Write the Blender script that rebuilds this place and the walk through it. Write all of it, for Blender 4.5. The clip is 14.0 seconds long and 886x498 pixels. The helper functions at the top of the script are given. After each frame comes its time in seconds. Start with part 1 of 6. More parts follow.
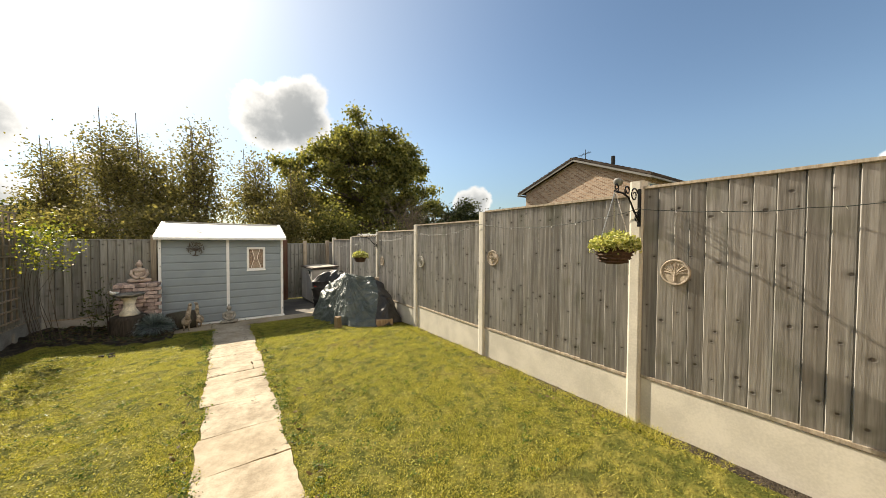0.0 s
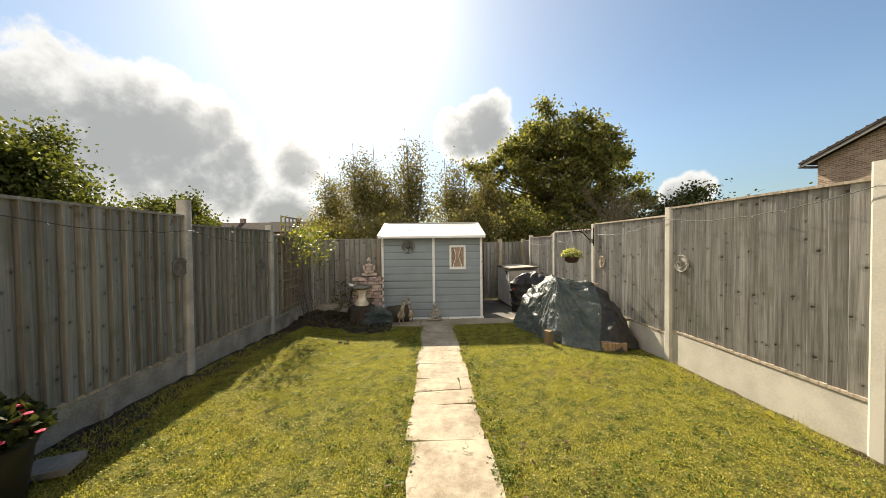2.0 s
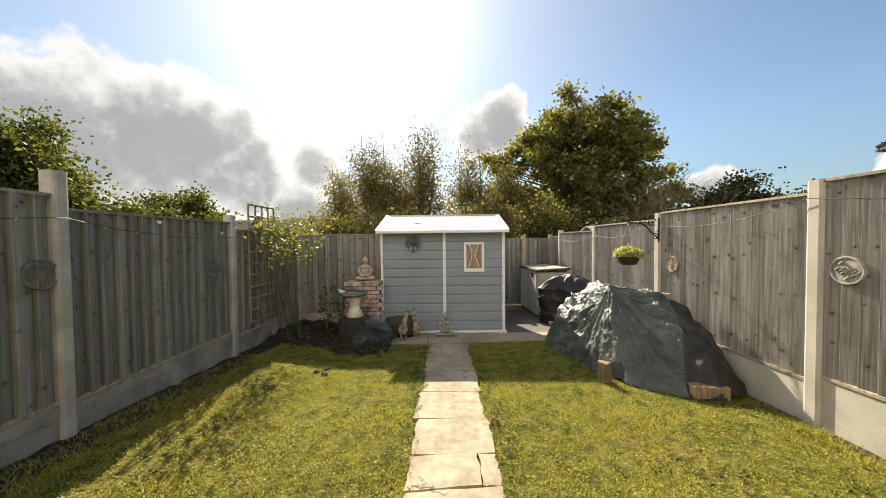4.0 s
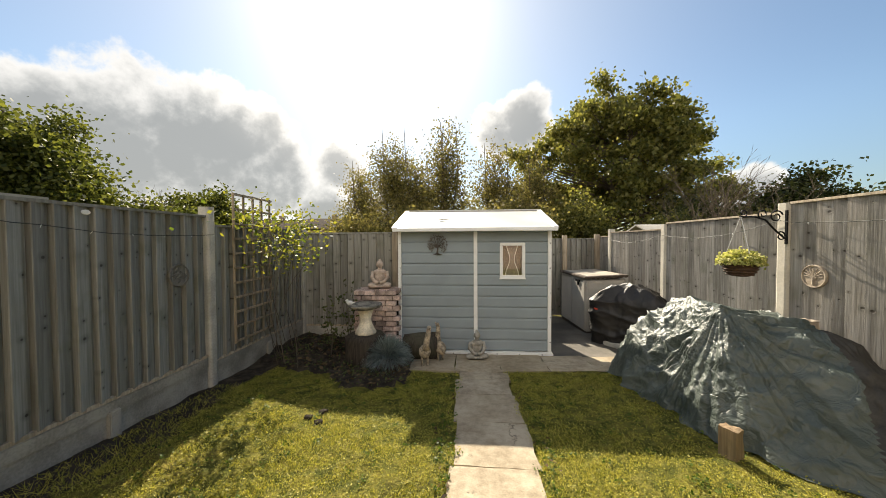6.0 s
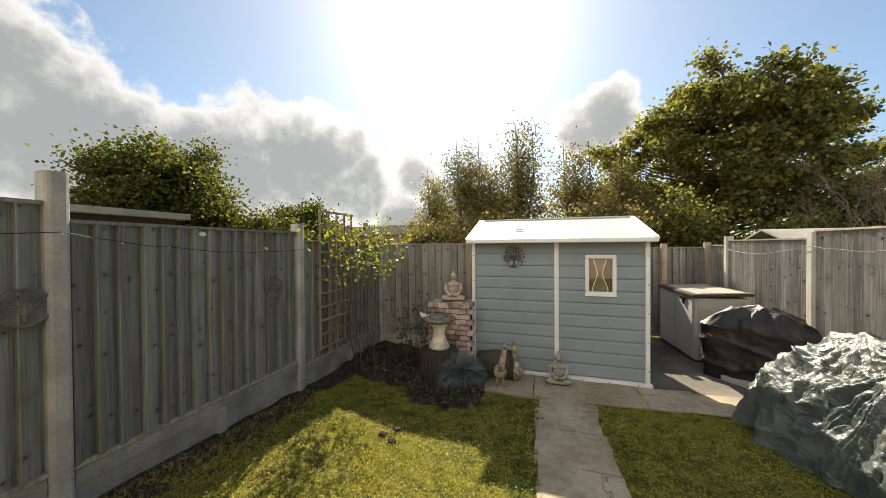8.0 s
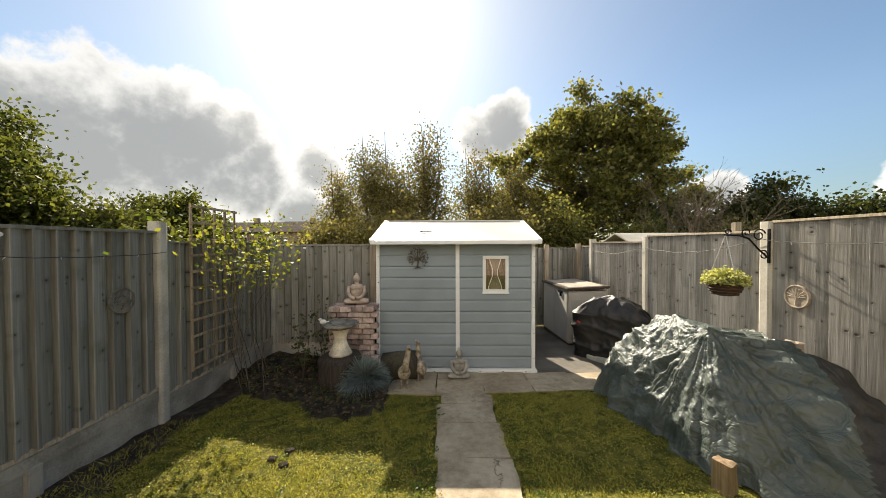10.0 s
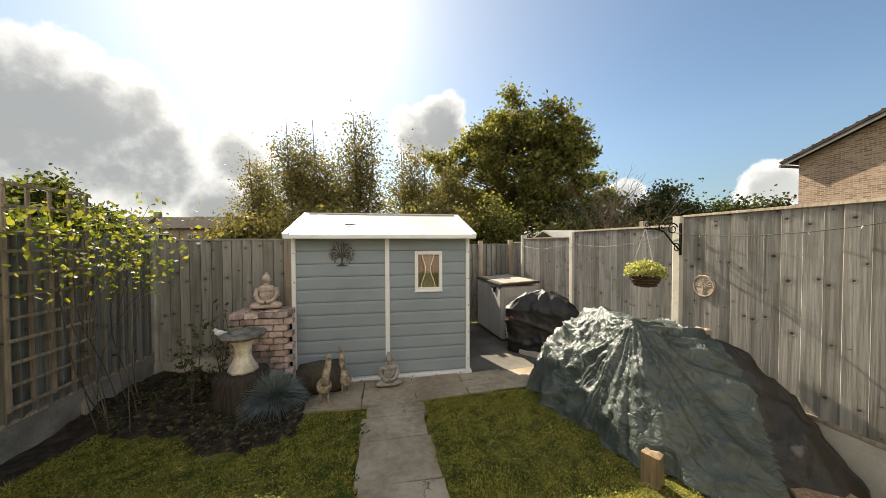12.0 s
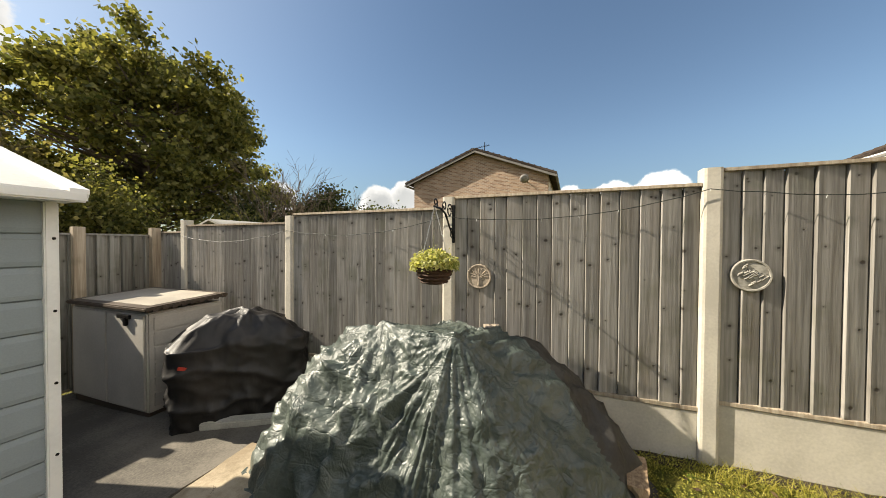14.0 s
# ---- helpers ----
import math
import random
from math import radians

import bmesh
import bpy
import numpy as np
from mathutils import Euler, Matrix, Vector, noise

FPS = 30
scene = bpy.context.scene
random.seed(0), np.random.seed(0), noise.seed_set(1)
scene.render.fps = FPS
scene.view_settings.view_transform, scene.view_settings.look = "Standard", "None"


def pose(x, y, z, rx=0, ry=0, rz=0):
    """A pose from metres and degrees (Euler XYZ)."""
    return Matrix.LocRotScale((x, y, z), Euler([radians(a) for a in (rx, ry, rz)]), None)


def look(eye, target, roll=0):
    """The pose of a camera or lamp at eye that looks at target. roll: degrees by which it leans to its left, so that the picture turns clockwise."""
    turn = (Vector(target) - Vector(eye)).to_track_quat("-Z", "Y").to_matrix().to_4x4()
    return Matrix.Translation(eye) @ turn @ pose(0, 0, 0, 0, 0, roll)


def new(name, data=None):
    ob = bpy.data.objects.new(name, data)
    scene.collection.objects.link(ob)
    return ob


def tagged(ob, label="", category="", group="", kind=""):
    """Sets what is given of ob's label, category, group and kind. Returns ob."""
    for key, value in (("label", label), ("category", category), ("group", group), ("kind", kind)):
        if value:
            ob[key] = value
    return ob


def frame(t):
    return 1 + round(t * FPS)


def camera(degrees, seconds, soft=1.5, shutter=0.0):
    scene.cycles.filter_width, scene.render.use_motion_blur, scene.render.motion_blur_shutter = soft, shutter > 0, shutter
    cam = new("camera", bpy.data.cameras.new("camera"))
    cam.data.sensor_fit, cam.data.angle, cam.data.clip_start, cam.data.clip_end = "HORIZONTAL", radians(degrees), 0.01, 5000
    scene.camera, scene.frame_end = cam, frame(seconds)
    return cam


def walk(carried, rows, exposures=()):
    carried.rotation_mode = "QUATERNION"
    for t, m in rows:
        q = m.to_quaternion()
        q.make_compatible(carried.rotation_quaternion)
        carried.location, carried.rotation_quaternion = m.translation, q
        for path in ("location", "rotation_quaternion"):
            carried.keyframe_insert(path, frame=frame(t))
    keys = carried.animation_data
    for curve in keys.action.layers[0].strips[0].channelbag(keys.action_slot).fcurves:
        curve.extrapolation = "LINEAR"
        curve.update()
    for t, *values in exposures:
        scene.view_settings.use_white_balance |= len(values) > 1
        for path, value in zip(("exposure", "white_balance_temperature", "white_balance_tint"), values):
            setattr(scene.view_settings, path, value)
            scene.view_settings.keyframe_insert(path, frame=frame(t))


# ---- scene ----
cam = camera(108.9, 14.0, soft=0.6)
PATH = [
    (0, (0.19, -1.15, 1.66), (1.325, 0.5, 1.61), 0.3),
    (0.5, (0.164, -0.80, 1.643), (0.912, 1.053, 1.576), -0.3),
    (1, (0.145, -0.507, 1.60), (0.582, 1.445, 1.533), -0.65),
    (1.5, (0.13, -0.095, 1.567), (0.351, 1.892, 1.515), -0.55),
    (2, (0.175, 0.246, 1.552), (0.252, 2.244, 1.513), -0.6),
    (2.5, (0.30, 0.60, 1.54), (0.33, 2.60, 1.50), -0.7),
    (4.8, (0.207, 2.112, 1.502), (0.107, 4.109, 1.445), -0.4),
    (5, (0.191, 2.226, 1.496), (0.057, 4.221, 1.443), -0.4),
    (5.5, (0.118, 2.482, 1.508), (-0.036, 4.476, 1.456), -0.3),
    (6, (0.1, 2.694, 1.521), (-0.048, 4.687, 1.47), -0.3),
    (6.5, (0.149, 2.831, 1.59), (-0.061, 4.82, 1.55), -0.3),
    (7, (0.094, 2.853, 1.598), (-0.262, 4.821, 1.591), -0.5),
    (7.2, (0.062, 2.86, 1.602), (-0.366, 4.814, 1.6), -0.5),
    (9.3, (0.057, 2.881, 1.668), (-0.298, 4.849, 1.637), -0.2),
    (9.5, (0.063, 2.883, 1.665), (-0.194, 4.866, 1.637), -0.2),
    (10, (0.094, 2.902, 1.67), (0.064, 4.902, 1.636), -0.2),
    (10.5, (0.104, 2.905, 1.675), (0.31, 4.894, 1.635), -0.2),
    (11, (0.127, 2.916, 1.673), (0.442, 4.891, 1.63), -0.2),
    (11.5, (0.144, 3.009, 1.651), (0.491, 4.978, 1.61), -0.1),
    (12, (0.202, 3.245, 1.617), (0.565, 5.211, 1.572), -0.2),
    (12.5, (0.265, 3.665, 1.586), (0.759, 5.603, 1.544), -0.0),
    (13, (0.334, 4.101, 1.57), (1.152, 5.926, 1.523), -0.0),
    (13.5, (0.479, 4.609, 1.488), (1.876, 6.04, 1.452), 0.3),
    (14, (0.588, 5.041, 1.464), (2.442, 5.792, 1.43), 0.3),
]
# key in the unseen turn, where the walker looks a little further left
PATH.append((8.25, (0.05, 2.872, 1.638), (-0.56, 4.777, 1.615), -0.4))
PATH.sort(key=lambda row: row[0])
walk(cam, [(t, look(eye, target, roll)) for t, eye, target, roll in PATH],
     exposures=[(0.0, 1.10, 7100, 10), (5.0, 1.12, 7100, 10), (12.5, 1.10, 7050, 10), (14.0, 1.0, 7000, 10)])

# ---------------------------------------------------------------- sky and sun
SUN = Vector((-0.28, 1.0, 0.78)).normalized()
world = bpy.data.worlds.new("sky")
scene.world = world
world.use_nodes = True


class Net:
    """Short helper round one node tree."""

    def __init__(self, tree):
        self.t = tree

    def node(self, kind, sets=(), **ins):
        n = self.t.nodes.new(kind)
        for key, value in dict(sets).items():
            if key == "operation":
                n.operation = value
            elif key == "blend_type":
                n.blend_type = value
            elif key == "data_type":
                n.data_type = value
            elif key == "feature":
                n.feature = value
            elif key == "interpolation_type":
                n.interpolation_type = value
        for key, value in ins.items():
            name = key.replace("_", " ")
            sock = n.inputs[int(key[1:])] if key[0] == "i" and key[1:].isdigit() else n.inputs[name]
            self.put(sock, value)
        return n

    def put(self, sock, value):
        if isinstance(value, bpy.types.NodeSocket):
            self.t.links.new(value, sock)
        else:
            sock.default_value = value

    def math(self, op, a, b=0.0, c=0.0):
        return self.node("ShaderNodeMath", {"operation": op}, i0=a, i1=b, i2=c).outputs[0]

    def vec(self, op, a, b=(0, 0, 0)):
        return self.node("ShaderNodeVectorMath", {"operation": op}, i0=a, i1=b)

    def ramp(self, fac, lo, hi, a=0.0, b=1.0):
        return self.node("ShaderNodeMapRange", {"interpolation_type": "SMOOTHSTEP"}, i0=fac, i1=lo, i2=hi, i3=a, i4=b).outputs[0]

    def mix(self, fac, a, b, blend="MIX"):
        n = self.node("ShaderNodeMix", {"data_type": "RGBA", "blend_type": blend})
        self.put(n.inputs[0], fac)
        self.put(n.inputs[6], a if isinstance(a, bpy.types.NodeSocket) else (*a, 1)[:4])
        self.put(n.inputs[7], b if isinstance(b, bpy.types.NodeSocket) else (*b, 1)[:4])
        return n.outputs[2]

    def noise(self, vector, scale, detail=4.0, rough=0.55):
        return self.node("ShaderNodeTexNoise", Vector=vector, Scale=scale, Detail=detail, Roughness=rough).outputs[0]


def skydir(az, el):
    """Unit direction; az in degrees to the right of +y, el above the horizon."""
    a, e = radians(az), radians(el)
    return (math.sin(a) * math.cos(e), math.cos(a) * math.cos(e), math.sin(e))


SKY_CLEAR = 0.82
net = Net(world.node_tree)
sky = net.node("ShaderNodeTexSky")
sky.sky_type, sky.sun_disc = "NISHITA", False
sky.sun_elevation = math.asin(SUN.z)
sky.sun_rotation = math.atan2(SUN.x, SUN.y)
sky.dust_density, sky.air_density, sky.ozone_density = 0.32, 1.0, 1.4
gen = net.node("ShaderNodeTexCoord").outputs["Generated"]
way = net.vec("NORMALIZE", gen).outputs[0]
# cumulus: banks where they stand, broken up by noise; the last row is unseen
banks = [(-57, 11, 8), (-50, 12, 8.5), (-43, 13, 8.5), (-38, 14, 7.5), (-33, 10, 6), (-66, 13, 9), (-75, 15, 10), (-22, 12.5, 4), (5, 18, 3.8), (10, 20, 4.4),
         (57, 6, 3.4), (61, 8, 2.6), (90, 5.5, 3.0), (96, 6.5, 3.0), (102, 7, 3.0), (83, 4, 3.0), (40, 7, 2.6), (-24, 4, 5), (-12, 4, 5),
         # added banks behind the walker, out of view, to brighten the shaded sides
         (150, 20, 16), (190, 14, 18), (230, 18, 22), (262, 16, 16), (205, 44, 18), (250, 42, 15), (160, 44, 12)]
puff = net.noise(way, 7.0, 9.0, 0.55)
puff2 = net.noise(way, 24.0, 6.0, 0.6)
lump = net.math("ADD", net.math("MULTIPLY", net.math("SUBTRACT", puff, 0.5), 1.3), net.math("MULTIPLY", net.math("SUBTRACT", puff2, 0.5), 0.45))
field = None
for az, el, r in banks:
    d = net.vec("DOT_PRODUCT", way, skydir(az, el)).outputs["Value"]
    b = net.node("ShaderNodeMapRange", i0=d, i1=math.cos(radians(r * 1.7)), i2=math.cos(radians(r * 0.25)), i3=0.0, i4=1.0).outputs[0]
    field = b if field is None else net.math("MAXIMUM", field, b)
dens = net.math("ADD", field, lump)
cover = net.math("MULTIPLY", net.ramp(dens, 0.40, 0.60), 0.95)
core = net.ramp(dens, 0.52, 1.0)
toward = net.vec("DOT_PRODUCT", way, tuple(SUN)).outputs["Value"]
near_sun = net.ramp(toward, 0.86, 0.99)
front_lit = net.ramp(toward, 0.55, -0.15)
rim_light = net.mix(front_lit, net.mix(near_sun, (5.4, 5.5, 5.6), (10.0, 9.8, 9.4)), (10.5, 10.4, 10.1))
core_light = net.mix(front_lit, net.mix(near_sun, (2.25, 2.4, 2.5), (4.3, 4.3, 4.25)), (7.6, 7.7, 7.8))
cloud = net.mix(core, rim_light, core_light)
# haze glow round the sun, wide and tight
lit = net.math("MAXIMUM", toward, 0.0)
glow = net.math("ADD", net.math("MULTIPLY", net.math("POWER", lit, 5.5), 0.27), net.math("MULTIPLY", net.math("POWER", lit, 32.0), 0.48))
height = net.node("ShaderNodeSeparateXYZ", i0=way).outputs[2]
air = net.math("MULTIPLY", net.ramp(height, 0.0, 0.30, 0.62, 1.0), SKY_CLEAR)
clear = net.vec("SCALE", sky.outputs[0])
net.put(clear.inputs["Scale"], air)
blue = net.vec("MULTIPLY", clear.outputs[0], (0.92, 1.0, 1.03)).outputs[0]
base = net.mix(glow, blue, (9.5, 9.5, 9.3))
final = net.mix(cover, base, cloud)
back = world.node_tree.nodes["Background"]
net.put(back.inputs[0], final)
back.inputs[1].default_value = 0.086

sun = new("sun", bpy.data.lights.new("sun", "SUN"))
sun.data.energy, sun.data.angle, sun.data.color = 5.0, radians(0.55), (1.0, 0.93, 0.80)
sun.matrix_world = look((0, 0, 0), -SUN)
sun.location = (0, 0, 30)

# ---------------------------------------------------------------- materials


def material(name, build, rough=0.8, metal=0.0, spec=0.3):
    m = bpy.data.materials.new(name)
    m.use_nodes = True
    n = Net(m.node_tree)
    p = m.node_tree.nodes["Principled BSDF"]
    p.inputs["Roughness"].default_value, p.inputs["Metallic"].default_value = rough, metal
    p.inputs["Specular IOR Level"].default_value = spec
    build(n, p)
    return m


def obj_coords(n, shift=True):
    c = n.node("ShaderNodeTexCoord").outputs["Object"]
    if shift:
        r = n.node("ShaderNodeObjectInfo").outputs["Random"]
        c = n.vec("ADD", c, n.node("ShaderNodeCombineXYZ", i0=n.math("MULTIPLY", r, 37.0), i1=n.math("MULTIPLY", r, 91.0), i2=n.math("MULTIPLY", r, 53.0)).outputs[0]).outputs[0]
    return c


def world_coords(n):
    return n.node("ShaderNodeNewGeometry").outputs["Position"]


def bump(n, p, height, strength=0.4, distance=0.01):
    n.put(p.inputs["Normal"], n.node("ShaderNodeBump", Strength=strength, Distance=distance, Height=height).outputs[0])


def plain(name, col, vary=0.15, scale=8.0, rough=0.7, metal=0.0, relief=0.2, spec=0.3, fine=60.0):
    """Painted, moulded or mineral surface with stains and grain."""

    def build(n, p):
        c = obj_coords(n)
        a = n.noise(c, scale, 5.0)
        b = n.noise(c, fine, 3.0)
        dark = tuple(v * (1 - 1.6 * vary) for v in col)
        lite = tuple(min(1, v * (1 + vary)) for v in col)
        k = n.math("ADD", n.math("MULTIPLY", a, 0.7), n.math("MULTIPLY", b, 0.3))
        n.put(p.inputs["Base Color"], n.mix(n.ramp(k, 0.35, 0.65), dark, lite))
        n.put(p.inputs["Roughness"], n.ramp(a, 0.3, 0.7, max(0.05, rough - 0.08), min(1, rough + 0.08)))
        if relief:
            bump(n, p, k, relief, 0.004)

    return material(name, build, rough, metal, spec)


def weathered_wood(name, pale, dark, knots=True, warm=(0.20, 0.13, 0.075)):
    def build(n, p):
        c = obj_coords(n)
        r = n.node("ShaderNodeObjectInfo").outputs["Random"]
        stretched = n.vec("MULTIPLY", c, (42.0, 42.0, 1.6)).outputs[0]
        grain = n.noise(stretched, 1.0, 6.0, 0.6)
        broad = n.noise(n.vec("MULTIPLY", c, (9.0, 9.0, 1.1)).outputs[0], 1.0, 4.0)
        col = n.mix(n.ramp(grain, 0.28, 0.72), dark, pale)
        col = n.mix(n.ramp(broad, 0.45, 0.75, 0.0, 0.28), col, warm)
        tone = n.math("MULTIPLY_ADD", r, 0.42, 0.77)
        col = n.mix(1.0, col, n.node("ShaderNodeCombineXYZ", i0=tone, i1=tone, i2=tone).outputs[0], "MULTIPLY")
        height = grain
        if knots:
            raw = n.node("ShaderNodeSeparateXYZ", i0=obj_coords(n, False))
            knot, halo = None, None
            # whorls of knots at nearly the same heights from board to board, and a few strays
            for per_metre, lag, size, skip in ((2.3, 0.35, 1.0, 0.25), (1.7, 7.0, 0.62, 0.45)):
                zz = n.math("ADD", n.math("MULTIPLY", raw.outputs[2], per_metre), n.math("MULTIPLY", r, lag))
                row = n.math("FLOOR", zz)
                key = n.node("ShaderNodeCombineXYZ", i0=n.math("ADD", row, n.math("MULTIPLY", r, 311.0)), i1=n.math("MULTIPLY", r, 173.0)).outputs[0]
                draw = n.node("ShaderNodeTexWhiteNoise", Vector=key)
                dice = n.node("ShaderNodeSeparateXYZ", i0=draw.outputs["Color"])
                dz = n.math("DIVIDE", n.math("SUBTRACT", n.math("SUBTRACT", zz, row), n.math("MULTIPLY_ADD", dice.outputs[0], 0.3, 0.35)), per_metre)
                dx = n.math("SUBTRACT", raw.outputs[0], n.math("MULTIPLY_ADD", dice.outputs[1], 0.085, 0.02))
                away = n.math("SQRT", n.math("ADD", n.math("MULTIPLY", dx, dx), n.math("MULTIPLY", n.math("MULTIPLY", dz, dz), 1.4)))
                away = n.math("ADD", away, n.math("MULTIPLY", n.math("SUBTRACT", grain, 0.5), 0.012))
                away = n.math("DIVIDE", away, n.math("MULTIPLY_ADD", dice.outputs[2], 0.9 * size, 0.5 * size))
                away = n.math("ADD", away, n.math("LESS_THAN", draw.outputs["Value"], skip))
                k1, h1 = n.ramp(away, 0.005, 0.015, 0.8, 0.0), n.ramp(away, 0.012, 0.045, 0.45, 0.0)
                knot = k1 if knot is None else n.math("MAXIMUM", knot, k1)
                halo = h1 if halo is None else n.math("MAXIMUM", halo, h1)
            col = n.mix(halo, col, tuple(v * 0.62 for v in dark))
            col = n.mix(knot, col, (0.035, 0.026, 0.02))
            height = n.math("SUBTRACT", grain, knot)
        low = n.ramp(n.noise(c, 3.0, 3.0), 0.52, 0.7, 0.0, 0.35)
        col = n.mix(low, col, (0.10, 0.105, 0.06))
        n.put(p.inputs["Base Color"], col)
        bump(n, p, height, 0.55, 0.006)

    return material(name, build, 0.85, 0.0, 0.2)


def two_side(name, col_a, col_b, glow=0.45, rough=0.5, island=True):
    """Leaf or blade: green that lets light through."""

    def build(n, p):
        g = n.node("ShaderNodeNewGeometry")
        f = g.outputs["Random Per Island"]
        big = n.noise(g.outputs["Position"], 0.9, 3.0)
        k = n.math("ADD", n.math("MULTIPLY", f, 0.65), n.math("MULTIPLY", big, 0.35))
        col = n.mix(n.ramp(k, 0.15, 0.85), col_a, col_b)
        n.put(p.inputs["Base Color"], col)
        tr = n.node("ShaderNodeBsdfTranslucent", Color=n.mix(1.0, col, (1.25, 1.25, 0.7), "MULTIPLY"))
        mx = n.node("ShaderNodeMixShader", i0=glow, i1=p.outputs[0], i2=tr.outputs[0])
        n.put(n.t.nodes["Material Output"].inputs[0], mx.outputs[0])

    return material(name, build, rough, 0.0, 0.25)


wood_fence = weathered_wood("weathered_fence_wood", (0.365, 0.346, 0.315), (0.182, 0.170, 0.151), warm=(0.23, 0.185, 0.14))
# second copy of the fence wood, toned darker for the fences in shade
wood_fence_shaded = weathered_wood("shaded_fence_wood", (0.32, 0.313, 0.282), (0.19, 0.183, 0.16), warm=(0.21, 0.185, 0.14))
wood_rail = weathered_wood("rail_wood", (0.50, 0.43, 0.33), (0.28, 0.22, 0.16), knots=False)
wood_trellis = weathered_wood("trellis_wood", (0.40, 0.33, 0.24), (0.22, 0.17, 0.12), knots=False)
wood_red = weathered_wood("red_brown_board", (0.16, 0.075, 0.05), (0.08, 0.04, 0.03), knots=False, warm=(0.14, 0.06, 0.04))
wood_log = weathered_wood("cut_log_wood", (0.46, 0.33, 0.20), (0.20, 0.13, 0.08), knots=False)
bark = weathered_wood("dark_bark", (0.16, 0.125, 0.09), (0.06, 0.048, 0.037), knots=False, warm=(0.07, 0.05, 0.03))
# bark again, base colour darkened for the shade round stump and log
bark_shade = weathered_wood("shade_darkened_bark", (0.085, 0.07, 0.055), (0.03, 0.025, 0.02), knots=False, warm=(0.045, 0.035, 0.025))
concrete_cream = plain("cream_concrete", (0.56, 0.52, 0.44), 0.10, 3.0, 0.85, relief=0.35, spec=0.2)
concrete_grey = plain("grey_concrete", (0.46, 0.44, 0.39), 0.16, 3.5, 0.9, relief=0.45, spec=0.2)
# darker grey than the posts, for the left boards, cleats and slab
concrete_left = plain("dark_grey_concrete", (0.31, 0.295, 0.255), 0.22, 3.5, 0.9, relief=0.45, spec=0.2)
# stained yard concrete, with the shed's shade put into its dark base colour
concrete_shaded = plain("dark_concrete", (0.14, 0.126, 0.105), 0.30, 1.6, 0.8, relief=0.35)
shed_blue = plain("grey_blue_resin", (0.275, 0.318, 0.34), 0.06, 2.0, 0.62, relief=0.12, fine=140.0, spec=0.2)
shed_white = plain("white_resin", (0.82, 0.82, 0.80), 0.04, 4.0, 0.45, relief=0.05)
shed_roof = plain("pale_roof_resin", (0.62, 0.60, 0.55), 0.08, 1.5, 0.42, relief=0.15)
box_beige = plain("beige_resin", (0.50, 0.47, 0.42), 0.08, 2.0, 0.6, relief=0.12)
box_lid_sunlit = plain("grey_brown_resin", (0.40, 0.36, 0.30), 0.1, 3.0, 0.55, relief=0.15)
box_brown = plain("brown_resin", (0.085, 0.065, 0.05), 0.12, 3.0, 0.5, relief=0.12)
black_iron = plain("black_iron", (0.012, 0.012, 0.012), 0.1, 20.0, 0.45, 0.6)
dark_metal = plain("dark_metal", (0.12, 0.105, 0.09), 0.25, 30.0, 0.6, 0.5)
steel = plain("galvanised_chain", (0.45, 0.45, 0.43), 0.1, 40.0, 0.35, 0.9)
wicker = plain("dark_wicker", (0.075, 0.042, 0.026), 0.3, 40.0, 0.75, relief=0.6)
terracotta = plain("stone_plaque", (0.36, 0.30, 0.235), 0.2, 14.0, 0.9, relief=0.6)
plaque_dark = plain("grey_plaque", (0.155, 0.145, 0.125), 0.2, 14.0, 0.9, relief=0.6)
statue_pink = plain("pink_sandstone", (0.50, 0.40, 0.33), 0.2, 12.0, 0.9, relief=0.5)
statue_grey = plain("grey_cast_stone", (0.34, 0.32, 0.275), 0.25, 14.0, 0.9, relief=0.5)
duck_stone = plain("duck_stone", (0.40, 0.33, 0.24), 0.35, 18.0, 0.9, relief=0.5)
white_stone = plain("white_cast_stone", (0.76, 0.69, 0.55), 0.2, 9.0, 0.85, relief=0.5)
basin_dark = plain("mossy_basin", (0.25, 0.23, 0.19), 0.4, 10.0, 0.85, relief=0.6)
pot_black = plain("black_planter", (0.02, 0.02, 0.022), 0.2, 8.0, 0.5)
pot_brown = plain("brown_planter", (0.075, 0.05, 0.036), 0.3, 6.0, 0.8, relief=0.5)
wire_mat = plain("dark_wire", (0.03, 0.035, 0.03), 0.1, 20.0, 0.6)
bulb_mat = plain("clear_bulb", (0.75, 0.75, 0.72), 0.05, 20.0, 0.2)
bird_white = plain("white_glaze", (0.75, 0.74, 0.70), 0.05, 20.0, 0.35)
roof_tile = plain("brown_roof_tile", (0.075, 0.058, 0.048), 0.3, 2.0, 0.9, relief=0.4, spec=0.05)
felt_dark = plain("dark_boarding", (0.05, 0.043, 0.038), 0.2, 2.0, 0.8)
fascia_grey = plain("grey_fascia", (0.20, 0.19, 0.175), 0.1, 3.0, 0.6)
lead_grey = plain("pale_roofing", (0.34, 0.325, 0.29), 0.15, 2.0, 0.7)
fascia_white = plain("white_fascia", (0.70, 0.69, 0.66), 0.06, 3.0, 0.5)
render_far = plain("far_brickwork", (0.30, 0.22, 0.165), 0.15, 1.0, 0.9)
pink_flower = plain("pink_petal", (0.55, 0.04, 0.10), 0.2, 30.0, 0.6)
logo_red = plain("red_print", (0.45, 0.05, 0.03), 0.1, 30.0, 0.6)


def build_window(n, p):
    p.inputs["Base Color"].default_value = (0.05, 0.055, 0.06, 1)
    wob = n.noise(n.node("ShaderNodeTexCoord").outputs["Object"], 5.0, 1.0)
    bump(n, p, wob, 0.35, 0.02)


glass = material("window_glass", build_window, 0.03, 0.0, 0.5)
